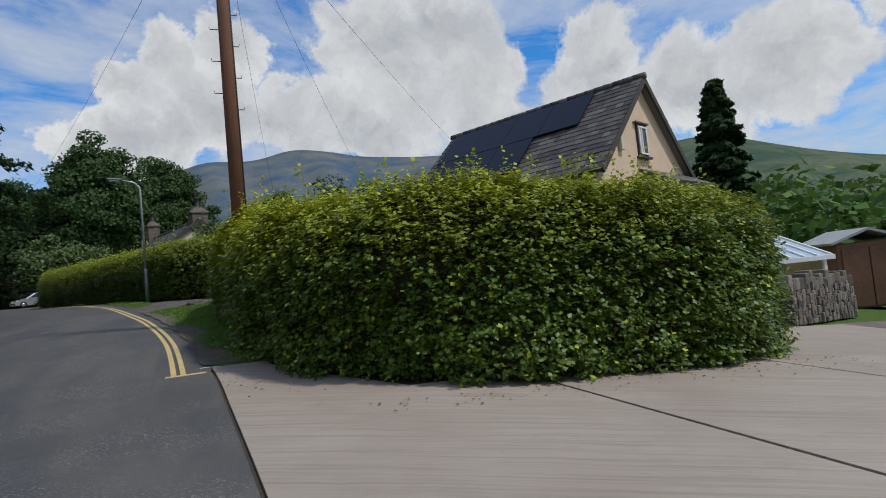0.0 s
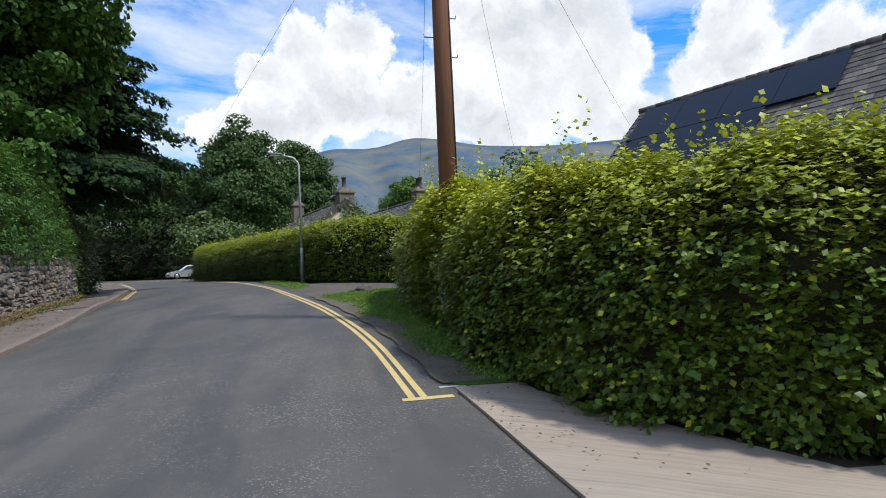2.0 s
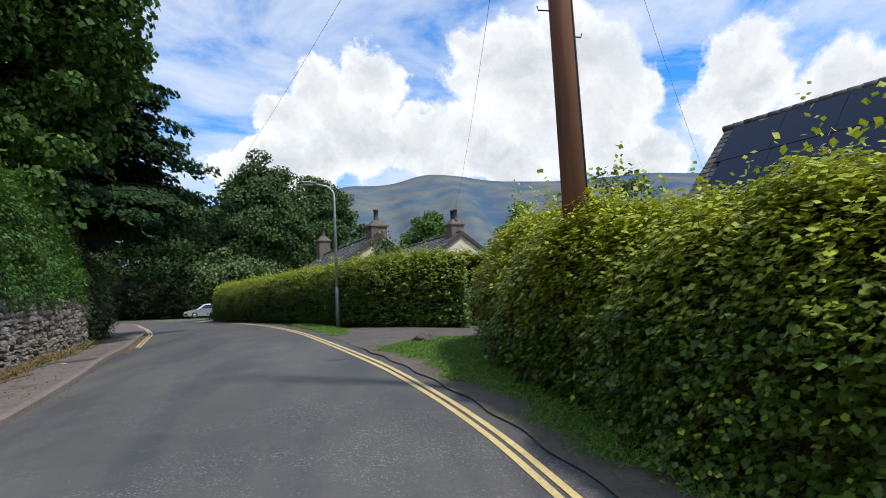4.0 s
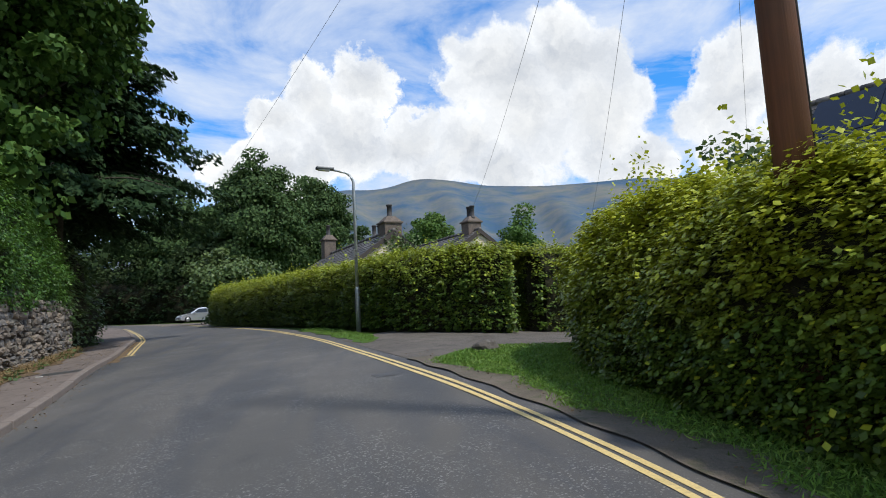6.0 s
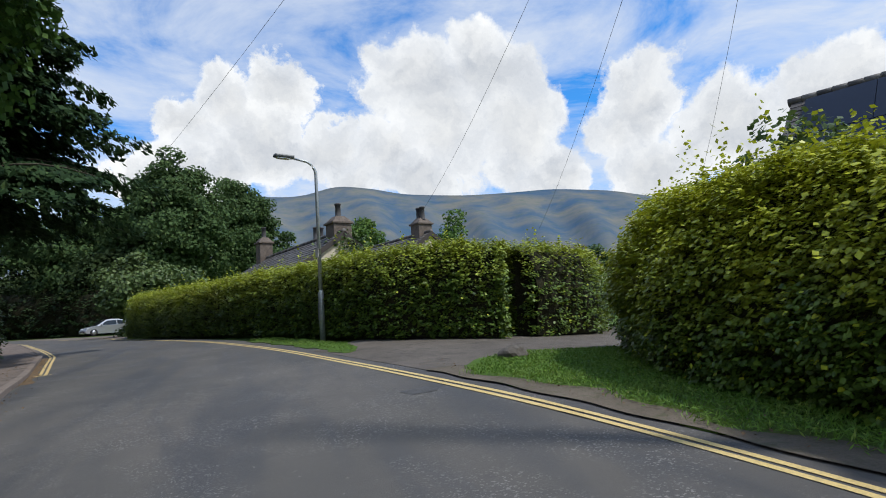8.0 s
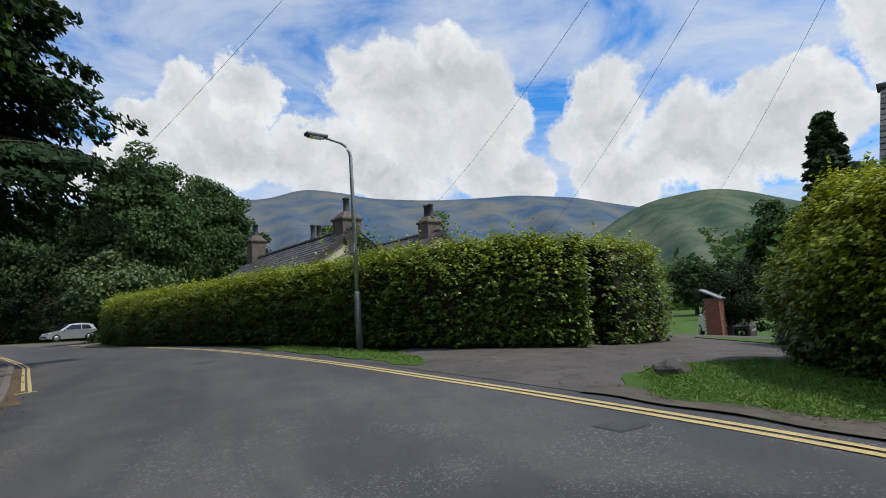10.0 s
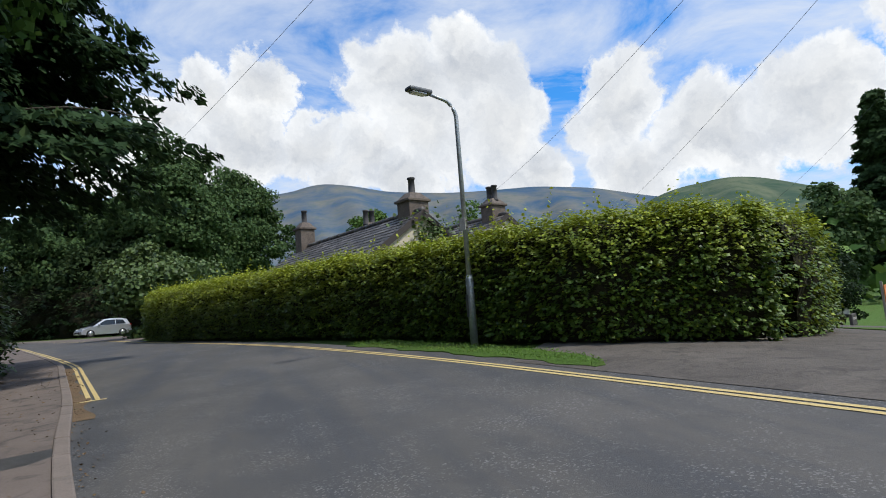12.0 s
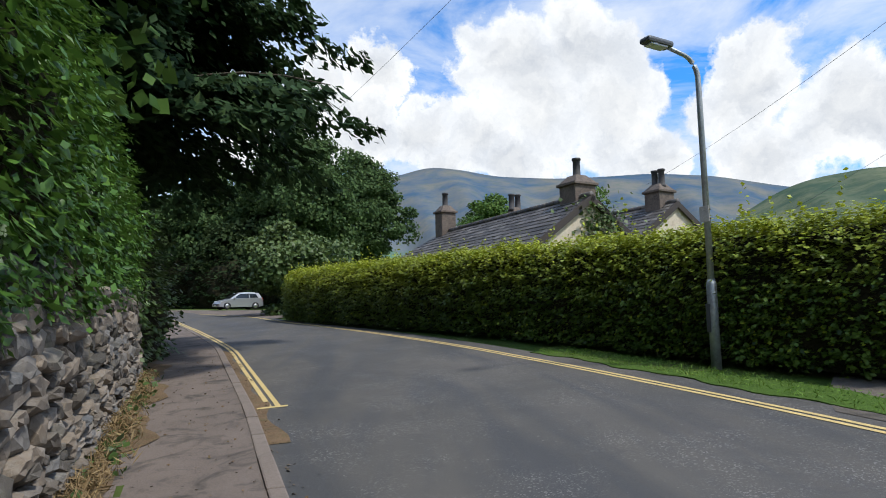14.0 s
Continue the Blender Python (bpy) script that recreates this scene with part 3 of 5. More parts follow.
sheet("verge_north", lambda y: ROAD_EAST(y) + 0.16 + 0.06 * math.sin(y * 3) + 0.04 * math.sin(y * 7.7), lambda y: ROAD_EAST(y) + 0.3 + 0.6 * min(1, max(0, (y - 22.0) / 1.6)) ** 0.6 * (1 + 0.1 * math.sin(y * 5)), steps(22.0, 29.0, 0.2), 0.014, M["grass"], 6, label="small grass verge at the foot of the clipped hedge", skirt=0.03)
sheet("drive", lambda y: ROAD_EAST(y) - 0.02 if y < 23.5 else ROAD_EAST(23.5) + 1.1 * (y - 23.5), lambda y: 12 + 0.5 * (y - 19) if y > 18.8 else ROAD_EAST(y) + 3.4, steps(17.3, 40, 0.5), 0.006, M["gravel"], 20, label="worn gravelly tarmac drive off the road")
sheet("lawn", lambda y: 8.0 + 0.3 * (y - 23), lambda y: 14.5 + 0.9 * (y - 23), steps(23.2, 27.0, 0.3), 0.03, M["grass"], 12, label="small mown lawn beside the drive", skirt=0.05)


sheet("pull_in", lambda y: ROAD_EAST(y) - 0.02, lambda y: ROAD_EAST(y) + 7.5 * math.sin(math.pi * (y - 48) / 30), steps(48.5, 77.5, 0.8), 0.004, M["footpath"], 8, label="worn grey-brown pull-in beside the road")


def build_kerb():
    y = 6.0
    proto = {}
    kerb = thing("kerb", (0, 0, 0), "row of worn grey kerb stones edging the footpath", "", kind="structure")
    k = 0
    while y < 48:
        dy = 0.9
        x0, x1 = KERB(y), KERB(y + dy)
        bm = box(bmesh.new(), (0.14, math.hypot(dy, x1 - x0) - 0.015, 0.22), (0, 0, 0), bevel=0.018)
        if "m" not in proto:
            proto["m"] = part("kerb_stone", bm, M["kerb"], kerb)
            ob = proto["m"]
        else:
            bm.free()
            ob = new("kerb_stone", proto["m"].data)
            ob.parent = kerb
        s = math.atan2(gz(x1, y + dy) - gz(x0, y), dy)
        ob.matrix_basis = pose((x0 + x1) / 2 - 0.07, y + dy / 2, gz((x0 + x1) / 2, y + dy / 2) - 0.002 + RNG.uniform(-0.006, 0.006), math.degrees(s), 0, math.degrees(-math.atan2(x1 - x0, dy)))
        y += dy * 1.0 / max(0.9, math.hypot(dy, x1 - x0) / dy)
        k += 1


build_kerb()


# ---- distant hills ----
def build_hill_range(name, reach, foot, peaks, base, az0, az1, label, rough, mat):
    """A ridge seen at a distance: peaks are (azimuth, elevation) pairs of its crest."""
    azs = steps(az0, az1, 0.5)
    rows = 16
    verts, faces = [], []
    for i, a in enumerate(azs):
        crest = float(np.interp(a, [p[0] for p in peaks], [p[1] for p in peaks]))
        crest = sum(float(np.interp(a + d, [p[0] for p in peaks], [p[1] for p in peaks])) for d in (-1.2, -0.6, 0, 0.6, 1.2)) / 5
        for j in range(rows):
            f = j / (rows - 1)
            r = foot + (reach - foot) * f
            top = math.tan(radians(crest)) * reach
            lumps = rough * math.sin(a * 0.9 + 3 * f) * math.sin(5 * f + a * 0.33) * f * (1 - f)
            z = base + (top - base) * (f ** 1.25) + lumps
            verts.append((math.sin(radians(a)) * r, math.cos(radians(a)) * r, z))
        r = reach * 1.15
        verts.append((math.sin(radians(a)) * r, math.cos(radians(a)) * r, base - 20))
    n = rows + 1
    for i in range(len(azs) - 1):
        for j in range(n - 1):
            q = i * n + j
            faces.append((q, q + n, q + n + 1, q + 1))
    tagged(mesh_object(name, verts, faces, mat, smooth=True), label, "", "", "structure")


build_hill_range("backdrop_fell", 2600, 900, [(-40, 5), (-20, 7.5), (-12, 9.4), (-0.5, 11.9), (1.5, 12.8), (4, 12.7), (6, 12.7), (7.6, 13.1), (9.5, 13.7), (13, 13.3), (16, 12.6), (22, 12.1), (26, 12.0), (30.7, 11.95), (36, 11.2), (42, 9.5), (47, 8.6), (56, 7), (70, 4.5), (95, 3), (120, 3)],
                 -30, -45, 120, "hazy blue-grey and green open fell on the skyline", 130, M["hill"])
build_hill_range("backdrop_hill", 1700, 620, [(30, 2), (37, 7.2), (40.5, 9.3), (43.4, 10.2), (45, 10.2), (47.2, 10.5), (50, 10.0), (54.8, 8.1), (58, 7.0), (63.4, 5.5), (68, 4.8), (80, 4.0), (110, 3)],
                 -30, 30, 112, "nearer green rounded hill with dark woods", 70, M["hill_green"])
# ---- hedges ----
def hedge(name, spine, half, tall, count, leaf, mat, label, seed, square=3.0, lump=0.16, base_lift=0.0, shoots=0, droop=0.0, slim=0.38, up=0.95):
    """A hedge along a spine of (x, y) points; half and tall are widths and heights at them."""
    root = thing(name, (0, 0, 0), label, "hedge")
    sp = np.array(spine, float)
    seg = np.linalg.norm(np.diff(sp, axis=0), axis=1)
    cum = np.r_[0, np.cumsum(seg)]
    total = cum[-1]

    def along(s, values):
        return sum(np.interp(np.clip(s + d, 0, total), cum, values) for d in (-0.5, -0.25, 0, 0.25, 0.5)) / 5

    def surface(s, v, scale=1.0, rough=1.0):
        """s metres along (running past the ends as rounded caps), v from 0 (one foot) over the top to 1."""
        w, h = along(s, half), along(s, tall)
        px, py = along(s, sp[:, 0]), along(s, sp[:, 1])
        qx, qy = along(s + 0.2, sp[:, 0]) - along(s - 0.2, sp[:, 0]), along(s + 0.2, sp[:, 1]) - along(s - 0.2, sp[:, 1])
        ql = np.hypot(qx, qy) + 1e-9
        tx, ty = qx / ql, qy / ql
        a = math.pi * (1 - v)
        cx, cz = np.cos(a), np.sin(a)
        e = 2.0 / square
        ox = np.sign(cx) * np.abs(cx) ** e
        oz = np.abs(cz) ** e
        over = np.minimum(s, 0) + np.maximum(s - total, 0)
        cap = np.clip(1 - (over / np.maximum(w, 0.2)) ** 2, 0.02, 1) ** 0.4
        tuck = 1 - 0.16 * np.clip(1 - oz * 2.2, 0, 1)
        x = px + tx * over + ty * ox * w * cap * scale * tuck
        y = py + ty * over - tx * ox * w * cap * scale * tuck
        z = ground_z(x, y) + base_lift + 0.04 + oz * h * (0.86 + 0.14 * cap) * (1 - (1 - scale) * 0.5)
        p = np.stack([x, y, z], 1)
        out = np.stack([ty * cx + tx * over * 0.8, -tx * cx + ty * over * 0.8, cz * 0.9], 1)
        out /= np.linalg.norm(out, axis=1, keepdims=True) + 1e-9
        d = lump * rough * (waves(p, 1.3, seed) + 0.6 * waves(p, 3.1, seed + 4))
        return p + out * d[:, None], out

    ends = float(np.mean(half))
    # even spacing round the section
    arc = np.linspace(0, math.pi, 3000)
    sx = np.sign(np.cos(arc)) * np.abs(np.cos(arc)) ** (2.0 / square) * ends
    sz = np.abs(np.sin(arc)) ** (2.0 / square) * float(np.mean(tall))
    run = np.r_[0, np.cumsum(np.hypot(np.diff(sx), np.diff(sz)))]
    even = lambda f: np.interp(f * run[-1], run, arc / math.pi)
    ss = np.array(steps(-ends * 0.6, total + ends * 0.6, 0.3))
    vs = even(np.linspace(0, 1, 22))
    grid = np.stack(np.meshgrid(ss, vs, indexing="ij"), -1).reshape(-1, 2)
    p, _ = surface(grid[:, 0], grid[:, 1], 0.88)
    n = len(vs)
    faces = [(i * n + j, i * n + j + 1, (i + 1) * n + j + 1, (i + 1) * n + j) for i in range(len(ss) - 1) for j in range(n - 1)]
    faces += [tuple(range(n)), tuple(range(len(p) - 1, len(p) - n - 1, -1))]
    # closed shell, coloured as the shade and twigs behind the leaves
    mesh_object("inner_growth", p, faces, M["twig"], root, "near-black shell for the shaded twiggy inside of the hedge", True)
    # leaves sit in small sprays with gaps between them
    each = 8
    n = count // each
    s = RNG.uniform(-ends, total + ends, n)
    tip = RNG.uniform(0, 1, n) < 2.2 * ends / (total + 2 * ends)
    s = np.where(tip, np.where(RNG.uniform(0, 1, n) < 0.5, -ends * RNG.uniform(0.3, 1, n) ** 0.35, total + ends * RNG.uniform(0.3, 1, n) ** 0.35), s)
    v = even(RNG.uniform(0, 1, n))
    p, out = surface(s, v)
    p = p + out * (RNG.uniform(-0.23, 0.06, n) + 0.07 * waves(p, 6.0, seed + 2))[:, None]
    way = out * 0.7 + RNG.normal(0, 0.55, (n, 3)) * np.array([1, 1, 0.45])
    way /= np.linalg.norm(way, axis=1, keepdims=True)
    f = np.tile(np.linspace(-0.2, 1, each), n)[:, None]
    w3 = np.repeat(way, each, 0)
    p = np.repeat(p, each, 0) + w3 * f * leaf * 2.6 + RNG.normal(0, leaf * 0.42, (n * each, 3)) * np.array([1, 1, 0.6])
    leaves("foliage", p, np.repeat(out, each, 0) * 0.4 + w3 * 0.6, leaf, mat, root, up=up, droop=droop, slim=slim, jitter=0.34)
    if shoots:
        st = RNG.uniform(0, total, shoots)
        sp2, so = surface(st, RNG.uniform(0.36, 0.64, shoots))
        pl, ol = [], []
        for a, o in zip(sp2, so):
            lean = np.array([RNG.normal(0, 0.22), RNG.normal(0, 0.22), 1.0])
            length = RNG.uniform(0.15, 0.5) * (1.8 if RNG.uniform() > 0.9 else 1)
            for f in np.arange(0, length, 0.045):
                pl.append(a + lean * f + RNG.normal(0, 0.025, 3))
                ol.append(np.array([RNG.normal(), RNG.normal(), 0.4]))
        leaves("young_growth", np.array(pl), np.array(ol), leaf * 0.85, mat, root)
    return root


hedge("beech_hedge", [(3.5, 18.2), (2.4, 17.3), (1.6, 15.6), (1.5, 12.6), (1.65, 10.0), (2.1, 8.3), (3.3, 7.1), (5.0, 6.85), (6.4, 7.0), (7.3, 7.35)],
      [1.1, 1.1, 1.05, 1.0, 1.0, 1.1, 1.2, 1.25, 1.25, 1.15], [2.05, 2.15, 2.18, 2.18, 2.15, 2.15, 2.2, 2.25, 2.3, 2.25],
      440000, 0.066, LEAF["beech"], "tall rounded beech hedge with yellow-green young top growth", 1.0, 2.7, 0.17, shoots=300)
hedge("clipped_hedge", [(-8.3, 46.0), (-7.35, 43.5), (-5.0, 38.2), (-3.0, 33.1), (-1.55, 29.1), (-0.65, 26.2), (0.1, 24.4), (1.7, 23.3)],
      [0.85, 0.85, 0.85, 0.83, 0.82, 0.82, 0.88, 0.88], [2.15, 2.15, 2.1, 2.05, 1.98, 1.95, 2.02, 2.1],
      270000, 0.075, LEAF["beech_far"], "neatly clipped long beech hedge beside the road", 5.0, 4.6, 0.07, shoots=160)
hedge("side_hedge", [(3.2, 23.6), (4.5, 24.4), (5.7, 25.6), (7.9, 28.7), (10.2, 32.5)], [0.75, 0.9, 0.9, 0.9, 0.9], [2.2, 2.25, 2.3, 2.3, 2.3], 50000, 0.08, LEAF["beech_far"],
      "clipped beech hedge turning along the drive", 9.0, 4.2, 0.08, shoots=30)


# ---- trees ----
def tree(name, at, tall, crown, clumps, per, leaf, mat, label, seed, low=0.3, trunk=0.3, spread=0.9, category="tree"):
    """A broadleaf tree: trunk, limbs and a crown of leafy clumps; crown is (radius x, radius y)."""
    rng = np.random.default_rng(seed)
    x, y = at
    z = gz(x, y)
    root = thing(name, (x, y, z - 0.05), label, category)
    tube("trunk", [(0, 0, 0), (0.1, 0.05, tall * 0.2), (0.05, -0.1, tall * 0.45), (0.15, 0.1, tall * 0.8)], [trunk * 1.25, trunk, trunk * 0.7, trunk * 0.15], M["bark"], root)
    places, outs = [], []
    mid, hr = tall * (1 + low) / 2, tall * (1 - low) / 2
    for k in range(clumps):
        u = rng.normal(size=3)
        u /= np.linalg.norm(u)
        r = rng.uniform(0.35, 1.0) ** 0.5 * (0.82 + 0.25 * math.sin(3 * math.atan2(u[1], u[0]) + seed) * 0.6 + 0.12 * rng.normal())
        taper = 1.0 - 0.35 * max(0, u[2])
        c = np.array([u[0] * crown[0] * r * taper, u[1] * crown[1] * r * taper, mid + u[2] * hr * r])
        if k % 7 == 0:
            s = np.array([0.05, 0, max(0.12 * tall, c[2] * 0.55)])
            tube("limb", [s, (s + c) / 2 + np.array([0, 0, 0.3]), c], [trunk * 0.35, trunk * 0.2, trunk * 0.05], M["bark"], root, sides=6)
        size = spread * rng.uniform(0.6, 1.25)
        d = rng.normal(size=(per, 3))
        d /= np.linalg.norm(d, axis=1, keepdims=True)
        d[:, 2] *= 0.62
        places.append(c + d * size * rng.uniform(0.55, 1.05, (per, 1)))
        outs.append(d + u * 0.4)
    leaves("crown", np.concatenate(places), np.concatenate(outs), leaf, mat, root, up=0.5)
    return root


def conifer(name, at, tall, reach, tiers, leaf, mat, label, seed, bare=0.08, trunk=0.32, sprays=9, droop=0.25):
    """A conifer: whorls of drooping boughs hung with flat sprays."""
    rng = np.random.default_rng(seed)
    x, y = at
    root = thing(name, (x, y, gz(x, y) - 0.05), label, "tree")
    tube("trunk", [(0, 0, 0), (0, 0.1, tall * 0.5), (0, 0, tall)], [trunk, trunk * 0.6, 0.03], M["bark"], root)
    places, outs = [], []
    for k in range(tiers):
        f = bare + (1 - bare) * (k + rng.uniform(0, 0.8)) / tiers
        h = tall * min(f, 0.985)
        length = reach * (1.06 - f) ** 0.7 * rng.uniform(0.6, 1.12)
        a = rng.uniform(0, 2 * math.pi)
        way = np.array([math.cos(a), math.sin(a), 0])
        side = np.array([-way[1], way[0], 0])
        pts = []
        for g in np.linspace(0, 1, 7):
            pts.append(np.array([0, 0, h]) + way * length * g + np.array([0, 0, length * (0.22 * g - droop * 2 * g * g)]))
        if k % 3 == 0:
            tube("bough", pts, [trunk * 0.22 * (1 - 0.85 * g) for g in np.linspace(0, 1, 7)], M["bark"], root, sides=5)
        for g in np.linspace(0.22, 1.0, sprays):
            c = np.array([np.interp(g, np.linspace(0, 1, 7), [p[i] for p in pts]) for i in range(3)])
            wide = length * 0.30 * (1.12 - g) + 0.18
            m = 46
            off = rng.uniform(-1, 1, (m, 1)) * wide * side + rng.uniform(-0.5, 0.5, (m, 1)) * 0.5 * way
            hang = -np.abs(rng.normal(0, 0.16, (m, 1))) * np.array([0, 0, 1]) - (np.abs(off @ side)[:, None] * 0.35) * np.array([0, 0, 1])
            places.append(c + off + hang)
            outs.append(way + off * 0.8 + np.array([0, 0, -0.2]))
    leaves("needles", np.concatenate(places), np.concatenate(outs), leaf, mat, root, up=0.9, jitter=0.35, droop=0.3, slim=0.28)
    return root


hedge("laurel_hedge", [(-8.5, 14.0), (-9.2, 18.0), (-9.95, 22.0), (-10.7, 25.5), (-11.4, 29.0)], [0.95, 1.0, 1.05, 1.0, 0.9], [2.9, 3.1, 3.1, 2.7, 2.1], 140000, 0.092, LEAF["laurel"],
      "glossy green laurel hedge spilling over the stone wall", 13.0, 3.0, 0.22, base_lift=1.45, droop=0.3, up=0.6, slim=0.25)
# undergrowth takes its canopy shade from the darkened leaf colour
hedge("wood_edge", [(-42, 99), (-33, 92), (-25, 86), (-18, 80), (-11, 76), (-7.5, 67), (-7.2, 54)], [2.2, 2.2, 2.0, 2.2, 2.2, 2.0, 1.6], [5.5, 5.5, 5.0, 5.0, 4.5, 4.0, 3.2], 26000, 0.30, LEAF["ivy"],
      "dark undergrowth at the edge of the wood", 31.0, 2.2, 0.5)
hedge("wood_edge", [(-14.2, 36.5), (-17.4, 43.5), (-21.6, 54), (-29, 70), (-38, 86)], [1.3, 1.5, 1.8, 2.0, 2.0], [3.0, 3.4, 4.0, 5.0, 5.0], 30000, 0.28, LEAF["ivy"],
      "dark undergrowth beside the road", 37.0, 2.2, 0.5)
hedge("garden_shrubs", [(-11.2, 29.0), (-11.6, 31.4), (-12.5, 34.4)], [0.9, 1.1, 1.1], [3.2, 3.6, 3.0], 14000, 0.13, LEAF["bush"],
      "loose light-green shrubs at the end of the wall", 17.0, 2.2, 0.35)
tree("sycamore_tree", (-13.2, 26.0), 17.5, (6.8, 7.2), 270, 300, 0.22, LEAF["sycamore"], "large full sycamore tree behind the laurel hedge", 3, 0.22, 0.42, 1.15)
tree("sycamore_tree", (-14.6, 17.0), 14.5, (4.8, 5.0), 110, 260, 0.22, LEAF["sycamore"], "full green sycamore tree behind the roadside wall", 8, 0.3, 0.38, 1.1)
conifer("yew_tree", (-12.0, 32.0), 15.0, 7.6, 250, 0.27, LEAF["yew"], "dark layered conifer reaching out over the road", 5, 0.34, sprays=11, droop=0.16)
tree("shrub_tree", (-9.2, 53.5), 5.2, (3.6, 3.6), 60, 220, 0.22, LEAF["bush"], "light-green bushy young tree beside the hedge end", 21, 0.05, 0.12, 0.9)
tree("ash_tree", (-10.2, 84.0), 20.5, (7.6, 7.5), 190, 300, 0.36, LEAF["ash"], "tall open-crowned ash tree beyond the cottage", 31, 0.15, 0.5, 1.9)
tree("ash_tree", (-2.6, 97.0), 20.0, (6.5, 6), 130, 300, 0.36, LEAF["ash"], "tall open-crowned ash tree beyond the cottage", 33, 0.15, 0.5, 1.9)
tree("ash_tree", (-20.0, 88.0), 16.0, (7, 7), 130, 260, 0.36, LEAF["ash"], "dark tree closing the bend of the road", 37, 0.02, 0.5, 1.9)
# woodland crowns use the same leaf colour with shade painted in
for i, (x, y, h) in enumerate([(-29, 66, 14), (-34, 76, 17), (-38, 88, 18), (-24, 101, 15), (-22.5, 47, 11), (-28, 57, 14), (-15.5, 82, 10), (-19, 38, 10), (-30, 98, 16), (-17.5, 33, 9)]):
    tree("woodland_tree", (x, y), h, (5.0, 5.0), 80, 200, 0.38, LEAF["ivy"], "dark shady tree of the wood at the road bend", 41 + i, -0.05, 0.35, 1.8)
tree("oak_tree", (12.5, 86.0), 13.5, (6.6, 6), 110, 280, 0.32, LEAF["sycamore"], "rounded dark green tree behind the cottage roofs", 51, 0.1, 0.4, 1.6)
tree("oak_tree", (24.0, 84.0), 14.0, (4.6, 5), 80, 280, 0.32, LEAF["sycamore"], "rounded dark green tree behind the cottage roofs", 52, 0.1, 0.4, 1.6)
for i, (x, y, h) in enumerate([(44, 82, 10), (53, 84, 9.5), (60, 76, 8.5), (34, 90, 9)]):
    tree("garden_tree", (x, y), h, (4.5, 4.5), 60, 130, 0.42, LEAF["ash"], "small leafy tree beyond the side hedge", 61 + i, 0.05, 0.25, 1.4)
conifer("tall_conifer", (73.4, 63.4), 26.5, 5.8, 260, 0.95, LEAF["yew"], "tall dark ragged conifer standing alone", 71, 0.12, 0.5, 8, 0.12)
tree("garden_tree", (55.0, 58.5), 13.5, (4.6, 4.6), 70, 140, 0.45, LEAF["ash"], "airy grey-green tree by the conifer", 73, 0.1, 0.3, 1.5)


def far_woods():
    rng = np.random.default_rng(90)
    places, outs = [], []
    for k in range(260):
        a = rng.uniform(38, 118)
        r = rng.uniform(75, 260)
        x, y = math.sin(radians(a)) * r, math.cos(radians(a)) * r
        h = rng.uniform(5, 11) * (1 + r / 500)
        m = 90
        d = rng.normal(size=(m, 3))
        d /= np.linalg.norm(d, axis=1, keepdims=True)
        z = gz(x, y) - 1.2 + h * 0.35
        places.append(np.array([x, y, z]) + d * np.array([h * 0.55, h * 0.55, h * 0.62]) * rng.uniform(0.75, 1.08, (m, 1)))
        outs.append(d)
    tagged(leaves("far_woods", np.concatenate(places), np.concatenate(outs), 1.5, LEAF["sycamore"], up=0.5), "dark woods filling the valley below", "woods", "", "stuff")
    places, outs = [], []
    for k in range(420):
        a, f = rng.uniform(44, 62), rng.uniform(0.15, 0.6)
        r = 620 + (1700 - 620) * f
        crest = math.tan(radians(float(np.interp(a, [38, 46, 51, 58, 64], [6.6, 9.95, 9.8, 7.0, 5.5])))) * 1700
        z = -30 + (crest + 30) * f ** 1.25
        m = 14
        d = rng.normal(size=(m, 3))
        d /= np.linalg.norm(d, axis=1, keepdims=True)
        places.append(np.array([math.sin(radians(a)) * r, math.cos(radians(a)) * r, z + 4]) + d * 11)
        outs.append(d)
    tagged(leaves("hill_woods", np.concatenate(places), np.concatenate(outs), 9.0, LEAF["ash"], up=0.5), "dark plantation on the nearer hill", "woods", "", "stuff")


far_woods()
tree("garden_shrub", (13.5, 24.6), 3.6, (1.5, 1.5), 26, 150, 0.14, LEAF["bush"], "loose garden shrub behind the hedge", 81, 0.0, 0.06, 0.6, "shrub")
tree("garden_shrub", (3.7, 16.4), 3.6, (0.8, 0.9), 18, 110, 0.10, LEAF["bush"], "tall loose shrub growing through the hedge", 83, 0.2, 0.05, 0.45, "shrub")
tree("garden_shrub", (3.9, 18.3), 3.1, (0.9, 0.9), 18, 110, 0.10, LEAF["bush"], "tall loose shrub growing through the hedge", 84, 0.2, 0.05, 0.45, "shrub")


# ---- telegraph pole and cables ----
def telegraph_pole():
    x, y = 0.975, 12.4
    z = gz(x, y)
    root = thing("telegraph_pole", (x, y, z - 0.05), "reddish-brown wooden telegraph pole rising through the hedge", "pole")
    tall = 9.5
    tube("shaft", [(0, 0, 0), (0.02, 0, tall * 0.5), (0.06, 0, tall)], [0.155, 0.135, 0.115], M["pole"], root, sides=20)
    for k, h in enumerate(np.arange(4.35, 9.2, 0.32)):
        s = -1 if k % 2 else 1
        tube("step_iron", [(s * 0.10, 0, h), (s * 0.26, 0.0, h), (s * 0.27, 0, h + 0.05)], [0.009, 0.009, 0.009], M["steel"], root, sides=6)
    tube("earth_wire", [(0.13, -0.09, 0.2), (0.14, -0.08, 4.0), (0.15, -0.06, 9.0)], [0.012] * 3, M["wire"], root, sides=6)
    block("cap", (0.27, 0.27, 0.05), (0.06, 0, tall + 0.02), M["steel"], root)
    return Vector((x + 0.06, y, z + tall - 0.15))


